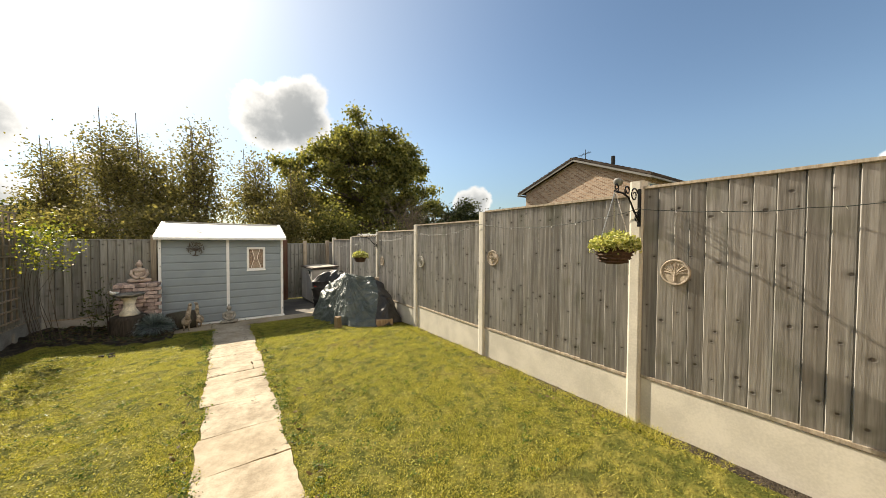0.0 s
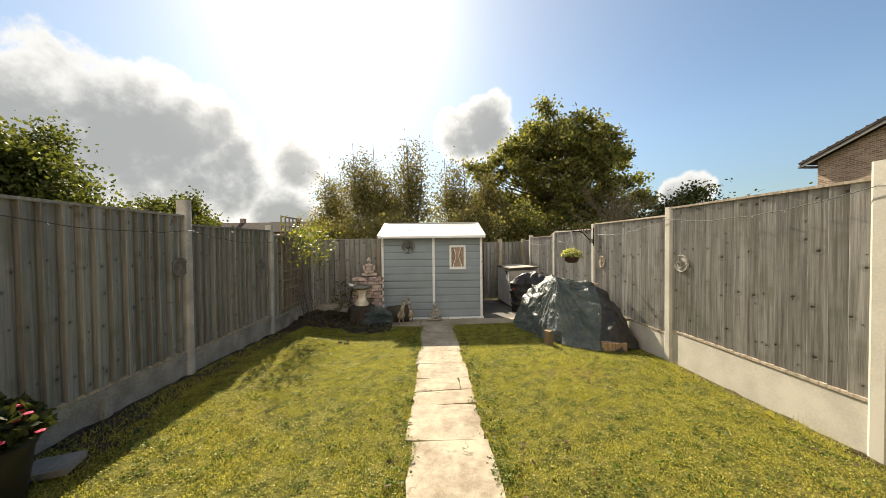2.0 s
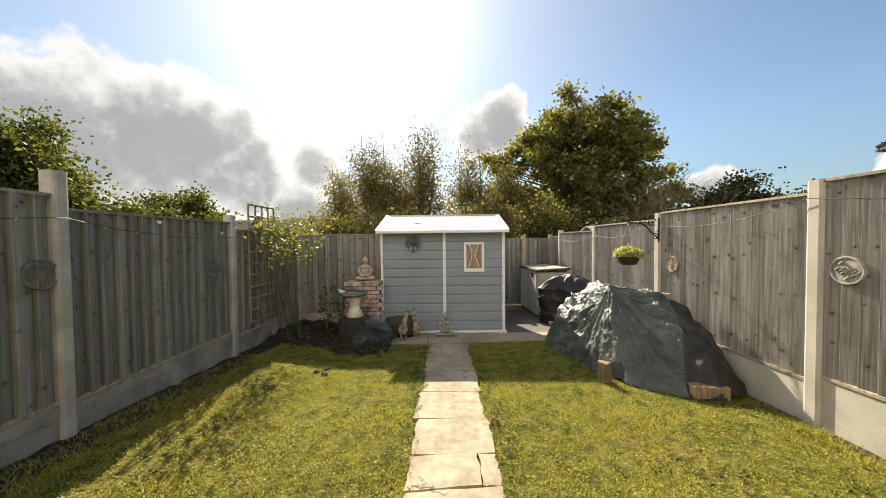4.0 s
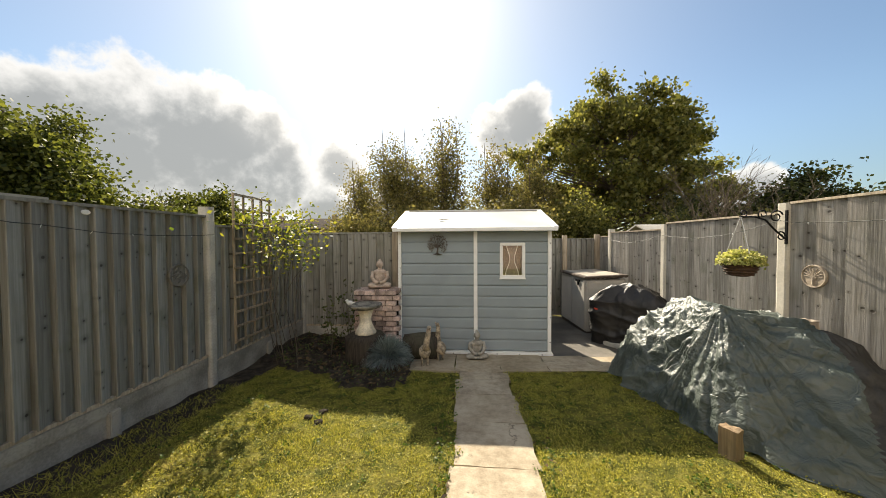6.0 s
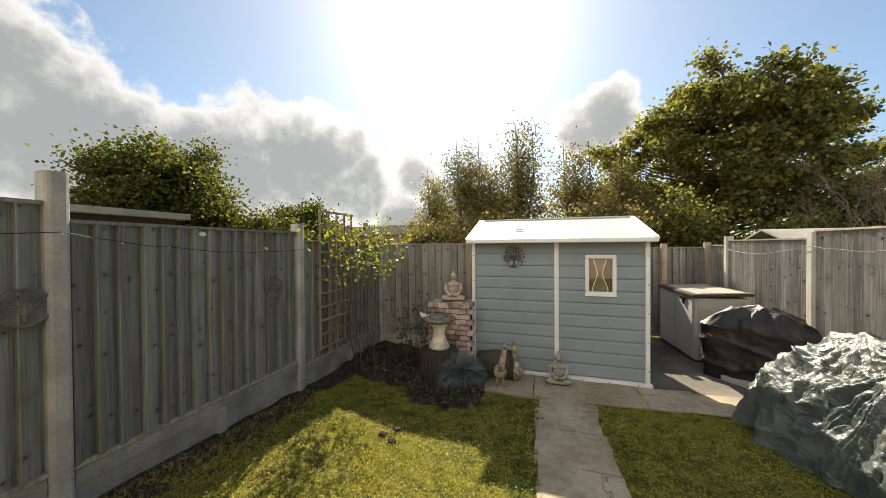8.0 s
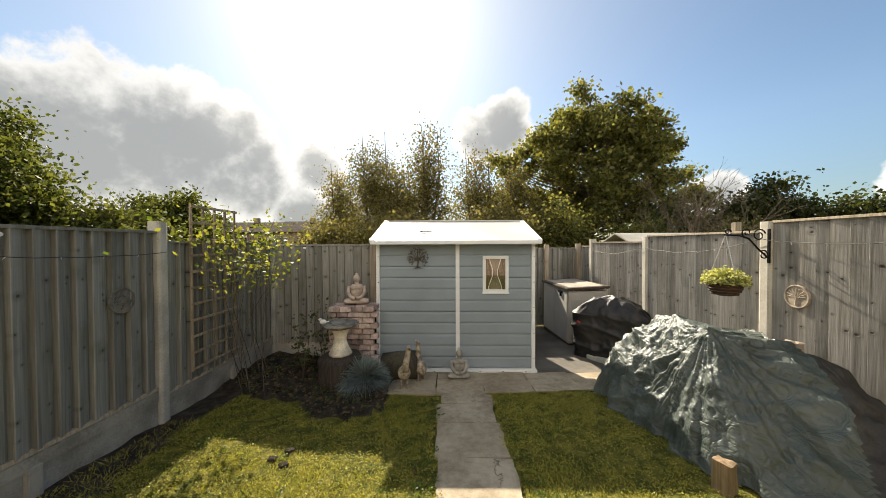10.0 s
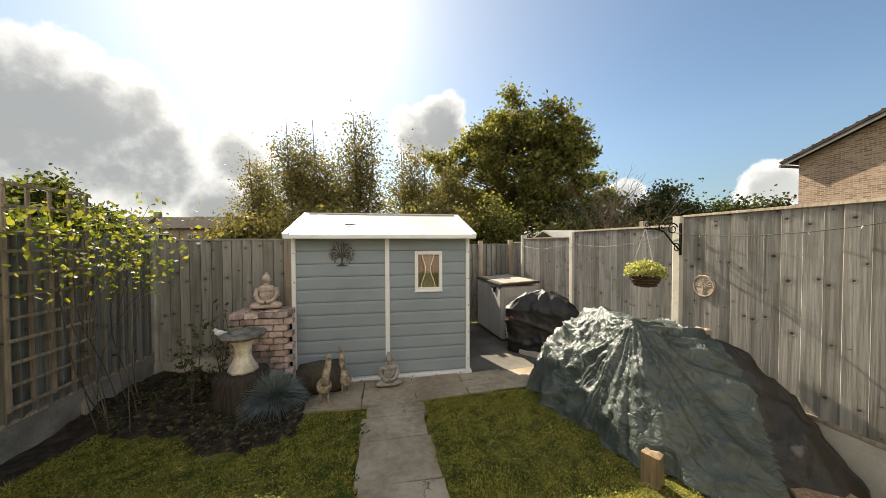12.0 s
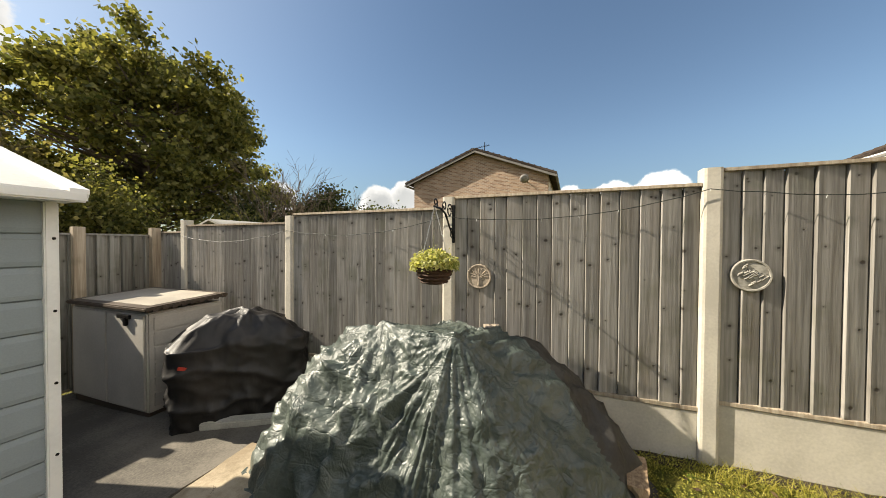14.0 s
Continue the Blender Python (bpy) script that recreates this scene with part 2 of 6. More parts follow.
glass.node_tree.nodes["Principled BSDF"].inputs["IOR"].default_value = 1.6


def build_clear(n, p):
    """Thin pane: mostly see-through with a faint reflection."""
    see = n.node("ShaderNodeBsdfTransparent")
    gloss = n.node("ShaderNodeBsdfGlossy", Roughness=0.03)
    mx = n.node("ShaderNodeMixShader", i0=0.10, i1=see.outputs[0], i2=gloss.outputs[0])
    n.put(n.t.nodes["Material Output"].inputs[0], mx.outputs[0])


clear_glass = material("clear_pane", build_clear, 0.03)
curtain_cloth = plain("brown_curtain", (0.10, 0.078, 0.064), 0.15, 8.0, 0.9)
reflected_tone = plain("reflected_grey", (0.17, 0.15, 0.128), 0.25, 5.0, 0.9)


def build_tarp(n, p):
    c = n.node("ShaderNodeTexCoord").outputs["Object"]
    wx, wy = n.noise(c, 4.0, 2.0), n.noise(n.vec("ADD", c, (7, 3, 1)).outputs[0], 4.0, 2.0)
    warped = n.vec("ADD", c, n.node("ShaderNodeCombineXYZ", i0=n.math("MULTIPLY", wx, 0.25), i1=n.math("MULTIPLY", wy, 0.25)).outputs[0]).outputs[0]

    def ridge(scale, detail):
        """Sharp creases where the noise crosses its middle."""
        return n.math("ABSOLUTE", n.math("SUBTRACT", n.noise(warped, scale, detail, 0.5), 0.5))

    sep = n.node("ShaderNodeSeparateXYZ", i0=warped)
    creases = n.math("MINIMUM", n.math("PINGPONG", n.math("MULTIPLY", sep.outputs[1], 5.2), 0.5), n.math("PINGPONG", n.math("MULTIPLY", n.math("ADD", sep.outputs[0], sep.outputs[2]), 4.4), 0.5))
    folded = n.ramp(creases, 0.0, 0.05, -0.07, 0.0)
    h = n.math("ADD", n.math("MULTIPLY", ridge(9.0, 2.0), 1.1), n.math("ADD", n.math("MULTIPLY", ridge(26.0, 3.0), 0.45), folded))
    weave = n.noise(c, 300.0, 1.0)
    h = n.math("ADD", h, n.math("MULTIPLY", weave, 0.02))
    col = n.mix(n.ramp(n.noise(c, 3.0, 4.0), 0.35, 0.7), (0.044, 0.059, 0.050), (0.098, 0.115, 0.099))
    n.put(p.inputs["Base Color"], col)
    n.put(p.inputs["Roughness"], n.ramp(n.noise(c, 11.0, 3.0), 0.35, 0.65, 0.36, 0.50))
    bump(n, p, h, 0.75, 0.032)


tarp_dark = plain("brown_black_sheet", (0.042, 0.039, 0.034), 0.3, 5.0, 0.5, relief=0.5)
tarp_mat = material("green_tarpaulin", build_tarp, 0.30, 0.0, 0.55)


def build_cover(n, p):
    c = n.node("ShaderNodeTexCoord").outputs["Object"]
    a = n.noise(n.vec("MULTIPLY", c, (5.0, 5.0, 2.0)).outputs[0], 1.0, 3.0)
    b = n.noise(c, 220.0, 2.0)
    n.put(p.inputs["Base Color"], n.mix(n.ramp(a, 0.35, 0.65), (0.008, 0.0075, 0.0075), (0.02, 0.017, 0.016)))
    bump(n, p, n.math("ADD", a, n.math("MULTIPLY", b, 0.1)), 0.5, 0.03)


cover_mat = material("black_fabric_cover", build_cover, 0.5, 0.0, 0.5)


def build_slab(n, p):
    c = world_coords(n)
    r = n.node("ShaderNodeObjectInfo").outputs["Random"]
    a = n.noise(c, 2.2, 6.0, 0.6)
    b = n.noise(c, 14.0, 6.0, 0.65)
    f = n.noise(c, 90.0, 3.0)
    k = n.math("ADD", n.math("MULTIPLY", a, 0.5), n.math("ADD", n.math("MULTIPLY", b, 0.35), n.math("MULTIPLY", f, 0.15)))
    col = n.mix(n.ramp(k, 0.36, 0.62), (0.225, 0.178, 0.12), (0.47, 0.40, 0.295))
    col = n.mix(n.ramp(r, 0.0, 1.0, 0.0, 0.3), col, (0.36, 0.29, 0.195))
    v = n.node("ShaderNodeTexVoronoi", {"feature": "DISTANCE_TO_EDGE"}, Vector=n.vec("ADD", c, n.node("ShaderNodeCombineXYZ", i0=n.math("MULTIPLY", b, 0.35), i1=n.math("MULTIPLY", a, 0.5)).outputs[0]).outputs[0], Scale=1.35)
    crack = n.math("MULTIPLY", n.ramp(v.outputs["Distance"], 0.002, 0.011, 1.0, 0.0), n.ramp(a, 0.54, 0.62))
    col = n.mix(n.math("MULTIPLY", crack, 0.75), col, (0.08, 0.065, 0.045))
    n.put(p.inputs["Base Color"], col)
    bump(n, p, n.math("SUBTRACT", k, crack), 0.6, 0.012)


slab_mat = material("buff_riven_slab", build_slab, 0.85, 0.0, 0.2)


def build_lawn(n, p):
    c = world_coords(n)
    a = n.noise(c, 0.8, 5.0)
    b = n.noise(c, 9.0, 5.0, 0.6)
    f = n.noise(c, 42.0, 4.0, 0.65)
    col = n.mix(n.ramp(b, 0.35, 0.68), (0.075, 0.085, 0.017), (0.225, 0.20, 0.045))
    col = n.mix(n.ramp(a, 0.54, 0.74, 0.0, 0.55), col, (0.25, 0.165, 0.062))
    col = n.mix(n.ramp(f, 0.52, 0.68, 0.0, 0.6), col, (0.045, 0.046, 0.014))
    n.put(p.inputs["Base Color"], col)
    bump(n, p, n.math("ADD", b, f), 1.0, 0.04)


lawn_mat = material("lawn_ground", build_lawn, 0.95, 0.0, 0.1)


def build_soil(n, p):
    c = world_coords(n)
    b = n.noise(c, 9.0, 6.0, 0.65)
    f = n.noise(c, 55.0, 4.0)
    col = n.mix(n.ramp(b, 0.35, 0.7), (0.036, 0.029, 0.022), (0.10, 0.08, 0.058))
    col = n.mix(n.ramp(f, 0.6, 0.75, 0.0, 0.6), col, (0.17, 0.13, 0.08))
    n.put(p.inputs["Base Color"], col)
    bump(n, p, n.math("ADD", b, f), 0.9, 0.04)


soil_mat = material("dark_soil", build_soil, 0.95, 0.0, 0.1)


def build_housebrick(n, p):
    c = n.node("ShaderNodeTexCoord").outputs["Object"]
    sep = n.node("ShaderNodeSeparateXYZ", i0=c)
    flat = n.node("ShaderNodeCombineXYZ", i0=n.math("ADD", sep.outputs[0], sep.outputs[1]), i1=sep.outputs[2]).outputs[0]
    br = n.node("ShaderNodeTexBrick", Vector=flat, Scale=1.0, Color1=(0.22, 0.135, 0.09, 1), Color2=(0.45, 0.31, 0.215, 1), Mortar=(0.46, 0.40, 0.33, 1))
    n.put(br.inputs["Mortar Size"], 0.010)
    n.put(br.inputs["Brick Width"], 0.225)
    n.put(br.inputs["Row Height"], 0.075)
    dirt = n.noise(c, 0.8, 4.0)
    n.put(p.inputs["Base Color"], n.mix(n.ramp(dirt, 0.4, 0.75, 0.0, 0.3), br.outputs["Color"], (0.27, 0.19, 0.13)))
    bump(n, p, br.outputs["Fac"], -0.4, 0.01)


house_brick = material("buff_brickwork", build_housebrick, 0.9, 0.0, 0.2)
loose_brick = plain("old_pink_brick", (0.54, 0.42, 0.37), 0.28, 9.0, 0.9, relief=0.6, fine=50.0)


def tint_by_object(m, lo, hi):
    """Piece-to-piece tone on a material built by plain()."""
    n = Net(m.node_tree)
    p = m.node_tree.nodes["Principled BSDF"]
    src = p.inputs["Base Color"].links[0].from_socket
    r = n.node("ShaderNodeObjectInfo").outputs["Random"]
    k = n.math("MULTIPLY_ADD", r, hi - lo, lo)
    n.put(p.inputs["Base Color"], n.mix(1.0, src, n.node("ShaderNodeCombineXYZ", i0=k, i1=k, i2=k).outputs[0], "MULTIPLY"))


tint_by_object(loose_brick, 0.6, 1.25)

grass_blade = two_side("grass_blade", (0.17, 0.185, 0.036), (0.59, 0.52, 0.14), 0.5, 0.55)
leaf_green = two_side("tree_leaf", (0.068, 0.078, 0.026), (0.26, 0.24, 0.082), 0.58, 0.5)
leaf_birch = two_side("birch_leaf", (0.09, 0.083, 0.035), (0.24, 0.20, 0.085), 0.58, 0.5)
leaf_dark = two_side("dark_leaf", (0.025, 0.034, 0.012), (0.085, 0.095, 0.03), 0.4, 0.5)
leaf_lime = two_side("lime_leaf", (0.07, 0.105, 0.02), (0.30, 0.285, 0.05), 0.5, 0.45)
leaf_basket = two_side("basket_leaf", (0.22, 0.25, 0.06), (0.66, 0.62, 0.28), 0.4, 0.5)
leaf_fescue = two_side("blue_fescue_blade", (0.17, 0.21, 0.22), (0.36, 0.42, 0.44), 0.3, 0.5)
leaf_low = two_side("bed_leaf", (0.04, 0.055, 0.02), (0.12, 0.14, 0.05), 0.35, 0.5)
leaf_mid = two_side("mid_leaf", (0.045, 0.058, 0.013), (0.15, 0.155, 0.04), 0.5, 0.5)
leaf_weed = two_side("weed_leaf", (0.035, 0.07, 0.012), (0.13, 0.19, 0.03), 0.4, 0.5)
leaf_clover = two_side("clover_leaf", (0.17, 0.185, 0.028), (0.50, 0.45, 0.095), 0.4, 0.5)
leaf_dry = two_side("dry_leaf", (0.05, 0.032, 0.018), (0.17, 0.115, 0.06), 0.25, 0.7)

# ---------------------------------------------------------------- builders


def to_mesh(name, bm, mats, smooth=False):
    me = bpy.data.meshes.new(name)
    bm.normal_update()
    bm.to_mesh(me)
    bm.free()
    for m in mats if isinstance(mats, (list, tuple)) else [mats]:
        me.materials.append(m)
    if smooth:
        for poly in me.polygons:
            poly.use_smooth = True
    return me


def part(name, bm, mat, parent, label="", smooth=False, m=None):
    ob = new(name, to_mesh(name, bm, mat, smooth) if isinstance(bm, bmesh.types.BMesh) else bm)
    ob.parent = parent
    if m is not None:
        ob.matrix_basis = m
    if label:
        tagged(ob, label)
    return ob


def thing(name, label, category, at=(0, 0, 0), rz=0.0, group="", kind=""):
    ob = new(name)
    ob.empty_display_size = 0.1
    ob.matrix_basis = pose(*at, 0, 0, rz)
    return tagged(ob, label, category, group, kind)


def whole(name, bm, mat, label, category, at=(0, 0, 0), rz=0.0, group="", kind="", smooth=False):
    ob = new(name, to_mesh(name, bm, mat, smooth) if isinstance(bm, bmesh.types.BMesh) else bm)
    ob.matrix_basis = pose(*at, 0, 0, rz)
    return tagged(ob, label, category, group, kind)


def add_box(bm, x0, x1, y0, y1, z0, z1, bevel=0.0):
    r = bmesh.ops.create_cube(bm, size=1, matrix=Matrix.LocRotScale(((x0 + x1) / 2, (y0 + y1) / 2, (z0 + z1) / 2), None, (x1 - x0, y1 - y0, z1 - z0)))
    if bevel:
        edges = list({e for v in r["verts"] for e in v.link_edges})
        bmesh.ops.bevel(bm, geom=edges, offset=bevel, segments=2, affect="EDGES", clamp_overlap=True)
    return bm


def box(x0, x1, y0, y1, z0, z1, bevel=0.004):
    return add_box(bmesh.new(), x0, x1, y0, y1, z0, z1, bevel)


def add_prism(bm, outline, z0, z1):
    """Upright prism over an outline of (x, y) points, counter-clockwise."""
    lo = [bm.verts.new((x, y, z0)) for x, y in outline]
    hi = [bm.verts.new((x, y, z1)) for x, y in outline]
    n = len(lo)
    bm.faces.new(lo[::-1])
    bm.faces.new(hi)
    for i in range(n):
        bm.faces.new((lo[i], lo[(i + 1) % n], hi[(i + 1) % n], hi[i]))
    return bm


def lathe(profile, seg=24, wobble=0.0, freq=7):
    """Turned body from (radius, z) pairs."""
    bm = bmesh.new()
    rings = []
    for r, z in profile:
        ring = []
        for i in range(seg):
            a = 2 * math.pi * i / seg
            rr = r * (1 + wobble * math.sin(freq * a + 9 * z) + wobble * (noise.noise((math.cos(a) * 3, math.sin(a) * 3, z * 9))))
            ring.append(bm.verts.new((rr * math.cos(a), rr * math.sin(a), z)))
        rings.append(ring)
    for a, b in zip(rings, rings[1:]):
        for i in range(seg):
            bm.faces.new((a[i], a[(i + 1) % seg], b[(i + 1) % seg], b[i]))
    bm.faces.new(rings[0][::-1])
    bm.faces.new(rings[-1])
    return bm


def add_tube(bm, pts, r0, r1=None, seg=6):
    """Tapered tube along points."""
    r1 = r0 if r1 is None else r1
    pts = [Vector(p) for p in pts]
    rings = []
    for i, p in enumerate(pts):
        d = (pts[min(i + 1, len(pts) - 1)] - pts[max(i - 1, 0)])
        d = d.normalized() if d.length > 1e-6 else Vector((0, 0, 1))
        s = d.cross(Vector((0, 0, 1)) if abs(d.z) < 0.95 else Vector((1, 0, 0))).normalized()
        q = d.cross(s)
        r = r0 + (r1 - r0) * i / max(1, len(pts) - 1)
        rings.append([bm.verts.new(p + r * (math.cos(2 * math.pi * k / seg) * s + math.sin(2 * math.pi * k / seg) * q)) for k in range(seg)])
    for a, b in zip(rings, rings[1:]):
        for k in range(seg):
            bm.faces.new((a[k], b[k], b[(k + 1) % seg], a[(k + 1) % seg]))
    bm.faces.new(rings[0])
    bm.faces.new(rings[-1][::-1])
    return bm


def add_ball(bm, c, r, sub=2, scale=(1, 1, 1), rot=None):
    m = Matrix.LocRotScale(c, rot, tuple(r * s for s in scale))
    bmesh.ops.create_icosphere(bm, subdivisions=sub, radius=1, matrix=m)
    return bm


def leaf_mesh(name, pts, size, mat, rng, flat=0.0, long=1.6, tri=False):
    """Many small leaves, each a bent quad (or a triangle), as one mesh."""
    pts = np.asarray(pts, float)
    n = len(pts)
    u = rng.normal(size=(n, 3))
    if flat:
        u[:, 2] *= 1 - flat
    u /= np.linalg.norm(u, axis=1)[:, None]
    w = rng.normal(size=(n, 3))
    if flat:
        w[:, 2] *= 1 - flat
    w -= u * (u * w).sum(1)[:, None]
    w /= np.linalg.norm(w, axis=1)[:, None] + 1e-9
    s = size * rng.uniform(0.6, 1.3, n)[:, None]
    a, b = u * s * long * 0.5, w * s * 0.5
    if tri:
        v = np.stack([pts - b, pts + b, pts + 2 * a], 1)
    else:
        v = np.stack([pts - a, pts + b - 0.1 * a, pts + a, pts - b - 0.1 * a], 1)
    k = v.shape[1]
    return soup(name, v.reshape(-1, 3), k, mat)


def soup(name, verts, k, mat):
    n = len(verts) // k
    me = bpy.data.meshes.new(name)
    me.vertices.add(len(verts))
    me.vertices.foreach_set("co", np.ascontiguousarray(verts, dtype=np.float32).ravel())
    me.loops.add(n * k)
    me.loops.foreach_set("vertex_index", np.arange(n * k, dtype=np.int32))
    me.polygons.add(n)
    me.polygons.foreach_set("loop_start", np.arange(0, n * k, k, dtype=np.int32))
    me.update(calc_edges=True)
    me.materials.append(mat)
    return me


# ---------------------------------------------------------------- ground
GROUND_Y = [-5.0, 0.0, 2.3, 4.2, 5.7, 6.7, 7.5, 9.2, 10.4, 12.0]
GROUND_Z = [0.06, 0.05, 0.03, -0.005, -0.075, -0.14, -0.20, -0.27, -0.31, -0.33]


def ease(t):
    t = np.clip(t, 0.0, 1.0)
    return t * t * (3 - 2 * t)


def ground_z(x, y):
    """Lie of the land: falls towards the shed, rises to the shaded border."""
    z = np.interp(y, GROUND_Y, GROUND_Z)
    z = z + 0.10 * ease((-np.asarray(x) - 0.9) / 1.5) * ease((y + 1.0) / 3.0) + 0.08 * ease((-np.asarray(x) - 1.2) / 1.0) * ease((y - 6.2) / 1.2)
    return z


def gz(x, y):
    return float(ground_z(x, y))


PATH_X0, PATH_X1 = 0.005, 0.575
SLAB_Y0, SLAB_Y1 = 6.66, 7.50


def in_paving(x, y):
    wob = 0.035 * np.sin(5.1 * y + 1.0) + 0.02 * np.sin(13.0 * y)
    on_path = (x > PATH_X0 + wob) & (x < PATH_X1 + 0.7 * wob) & (y < SLAB_Y0 + 0.1)
    on_slab = (x > -0.66) & (x < 2.5) & (y > SLAB_Y0 - 0.02 + 0.10 * np.clip(x, 0, 3) + 0.015 * np.sin(9 * x))
    return on_path | on_slab


def in_bed(x, y):
    edge = 6.25 + 0.2 * np.sin(2.1 * x + 0.4) + 0.08 * np.sin(7 * x)
    return (x < -0.62) & (y > edge)


gx = np.concatenate([[-500, -200, -80, -40, -20, -12, -7, -4], np.arange(-2.9, 3.61, 0.1), [4.5, 7, 12, 20, 40, 80, 200, 500]])
gy = np.concatenate([[-500, -200, -80, -30, -12, -6, -4], np.arange(-3, 11.01, 0.1), [13, 17, 25, 40, 80, 200, 600]])
X, Y = np.meshgrid(gx, gy)
Z = ground_z(X, Y)
rng = np.random.default_rng(3)
inside = (np.abs(X) < 3.4) & (Y > -3) & (Y < 11)
Z = Z + np.where(inside, rng.normal(0, 0.006, X.shape), 0) + np.where(in_bed(X, Y) & inside, rng.normal(0.03, 0.02, X.shape), 0)
Z = np.where(in_paving(X, Y), np.interp(Y, GROUND_Y, GROUND_Z) - 0.02, Z)
Z = np.where((X > 1.3) & (Y > 7.3) & (X < 3.4), np.interp(Y, GROUND_Y, GROUND_Z) - 0.03, Z)
nx, ny = len(gx), len(gy)
idx = np.arange(nx * ny).reshape(ny, nx)
quads = np.stack([idx[:-1, :-1], idx[:-1, 1:], idx[1:, 1:], idx[1:, :-1]], -1).reshape(-1, 4)
me = bpy.data.meshes.new("ground")
me.from_pydata(np.stack([X, Y, Z], -1).reshape(-1, 3).tolist(), [], quads.tolist())
me.materials.append(lawn_mat)
me.materials.append(soil_mat)
cx, cy = (X[:-1, :-1] + X[1:, 1:]) / 2, (Y[:-1, :-1] + Y[1:, 1:]) / 2
soil = (in_bed(cx, cy) | (cx < -2.2 + 0.08 * np.sin(3 * cy)) | (cx > 3.08)) & (np.abs(cx) < 3.4) & (cy < 7.8) & (cy > -3)
me.polygons.foreach_set("material_index", soil.astype(np.int32).ravel())
me.polygons.foreach_set("use_smooth", np.ones(len(quads), bool))
me.update()
tagged(new("ground", me), "mown lawn with a dark soil border, falling gently", "ground", kind="structure")

# ---------------------------------------------------------------- fences
BOARD = 0.12


def board_mesh(h, w=BOARD, t=0.026, groove=0.007):
    """One feather-edge board: thin at one edge, thick and eased at the other."""
    bm = bmesh.new()
    prof = [(0.0, -0.008), (w, -0.008), (w, t - 0.004), (w - 0.004, t), (groove + 0.001, 0.006), (groove, -0.005), (0.0, -0.005)]
    lo = [bm.verts.new((x, y, 0)) for x, y in prof]
    hi = [bm.verts.new((x, y, h)) for x, y in prof]
    bm.faces.new(lo[::-1])
    bm.faces.new(hi)
    k = len(prof)
    for i in range(k):
        bm.faces.new((lo[i], lo[(i + 1) % k], hi[(i + 1) % k], hi[i]))
    return bm


def fence_panel(origin, rz, length, height, wood, label, fence, seed):
    """Close-board panel of a fence; local x runs along it, local y faces the garden."""
    rnd = random.Random(seed)
    bm = bmesh.new()
    for z in (0.12, height * 0.5, height - 0.22):
        add_box(bm, 0, length, -0.05, -0.018, z, z + 0.07)
    # added thin backing, unseen, that keeps sun from leaking between the boards
    add_box(bm, 0, length, -0.018, -0.011, 0.03, height - 0.03)
    p = part("fence_panel", bm, wood_rail, fence, label, m=pose(*origin, 0, 0, rz))
    sunny = fence is FENCE_R
    n = max(1, round(length / (0.117 if sunny else 0.116)))
    cuts = [0.0]
    for i in range(n):
        cuts.append(cuts[-1] + rnd.choice((0.88, 1.0, 1.12)))
    stretch = length / cuts[-1]
    shared = {}
    for a, b in zip(cuts, cuts[1:]):
        w = round((b - a) * stretch, 4)
        if w not in shared:
            shared[w] = to_mesh("board", board_mesh(height - 0.035, w - 0.0015, 0.026 if sunny else 0.040, 0.007 if sunny else 0.018), wood)
        part("board", shared[w], wood, p, m=pose(a * stretch, rnd.uniform(-0.001, 0.003), 0.02 + rnd.uniform(-0.003, 0.003), rnd.uniform(-0.08, 0.08), 0, rnd.uniform(-0.3, 0.4)))
    part("capping_rail", box(0, length, -0.02, 0.040, height - 0.018, height + 0.006, 0.003), wood_rail if sunny else wood, p, "thin timber capping strip")
    part("bottom_rail", box(0, length, -0.02, 0.030, 0.0, 0.028, 0.003), wood_rail, p)
    return p


def fence_piece(name, bm, mat, fence, at, rz, label):
    return part(name, bm, mat, fence, label, m=pose(*at, 0, 0, rz))


FENCE_R = thing("garden_fence", "sunlit weathered close-board fence with cream concrete posts and boards", "fence")
FENCE_L = thing("garden_fence", "shaded grey-brown close-board fence with grey concrete posts", "fence")
FENCE_B = thing("garden_fence", "shaded close-board fence with timber posts behind the shed", "fence")


def post_bm(w, d, z0, z1, cap):
    bm = bmesh.new()
    c = 0.022
    prof = [(-w / 2, -d / 2), (w / 2, -d / 2), (w / 2, d / 2 - c), (w / 2 - c * 0.35, d / 2 - c * 0.3), (w / 2 - c, d / 2), (-w / 2 + c, d / 2), (-w / 2 + c * 0.35, d / 2 - c * 0.3), (-w / 2, d / 2 - c)]
    add_prism(bm, prof, z0, z1 - cap)
    top = [f for f in bm.faces if f.normal.z > 0.9 or all(v.co.z > z1 - cap - 1e-4 for v in f.verts)]
    r = bmesh.ops.inset_region(bm, faces=top, thickness=0.03 if cap > 0.02 else 0.008)
    for v in {v for f in top for v in f.verts}:
        v.co.z = z1
    return bm


def gravel_bm(length, z0, z1, panelled):
    bm = bmesh.new()
    if panelled:
        add_box(bm, 0, length, -0.025, 0.015, z0, z1 - 0.10, 0.003)
        add_box(bm, 0, length, -0.025, 0.028, z1 - 0.10, z1, 0.006)
    else:
        add_box(bm, 0, length, -0.025, 0.022, z0, z1, 0.005)
    return bm


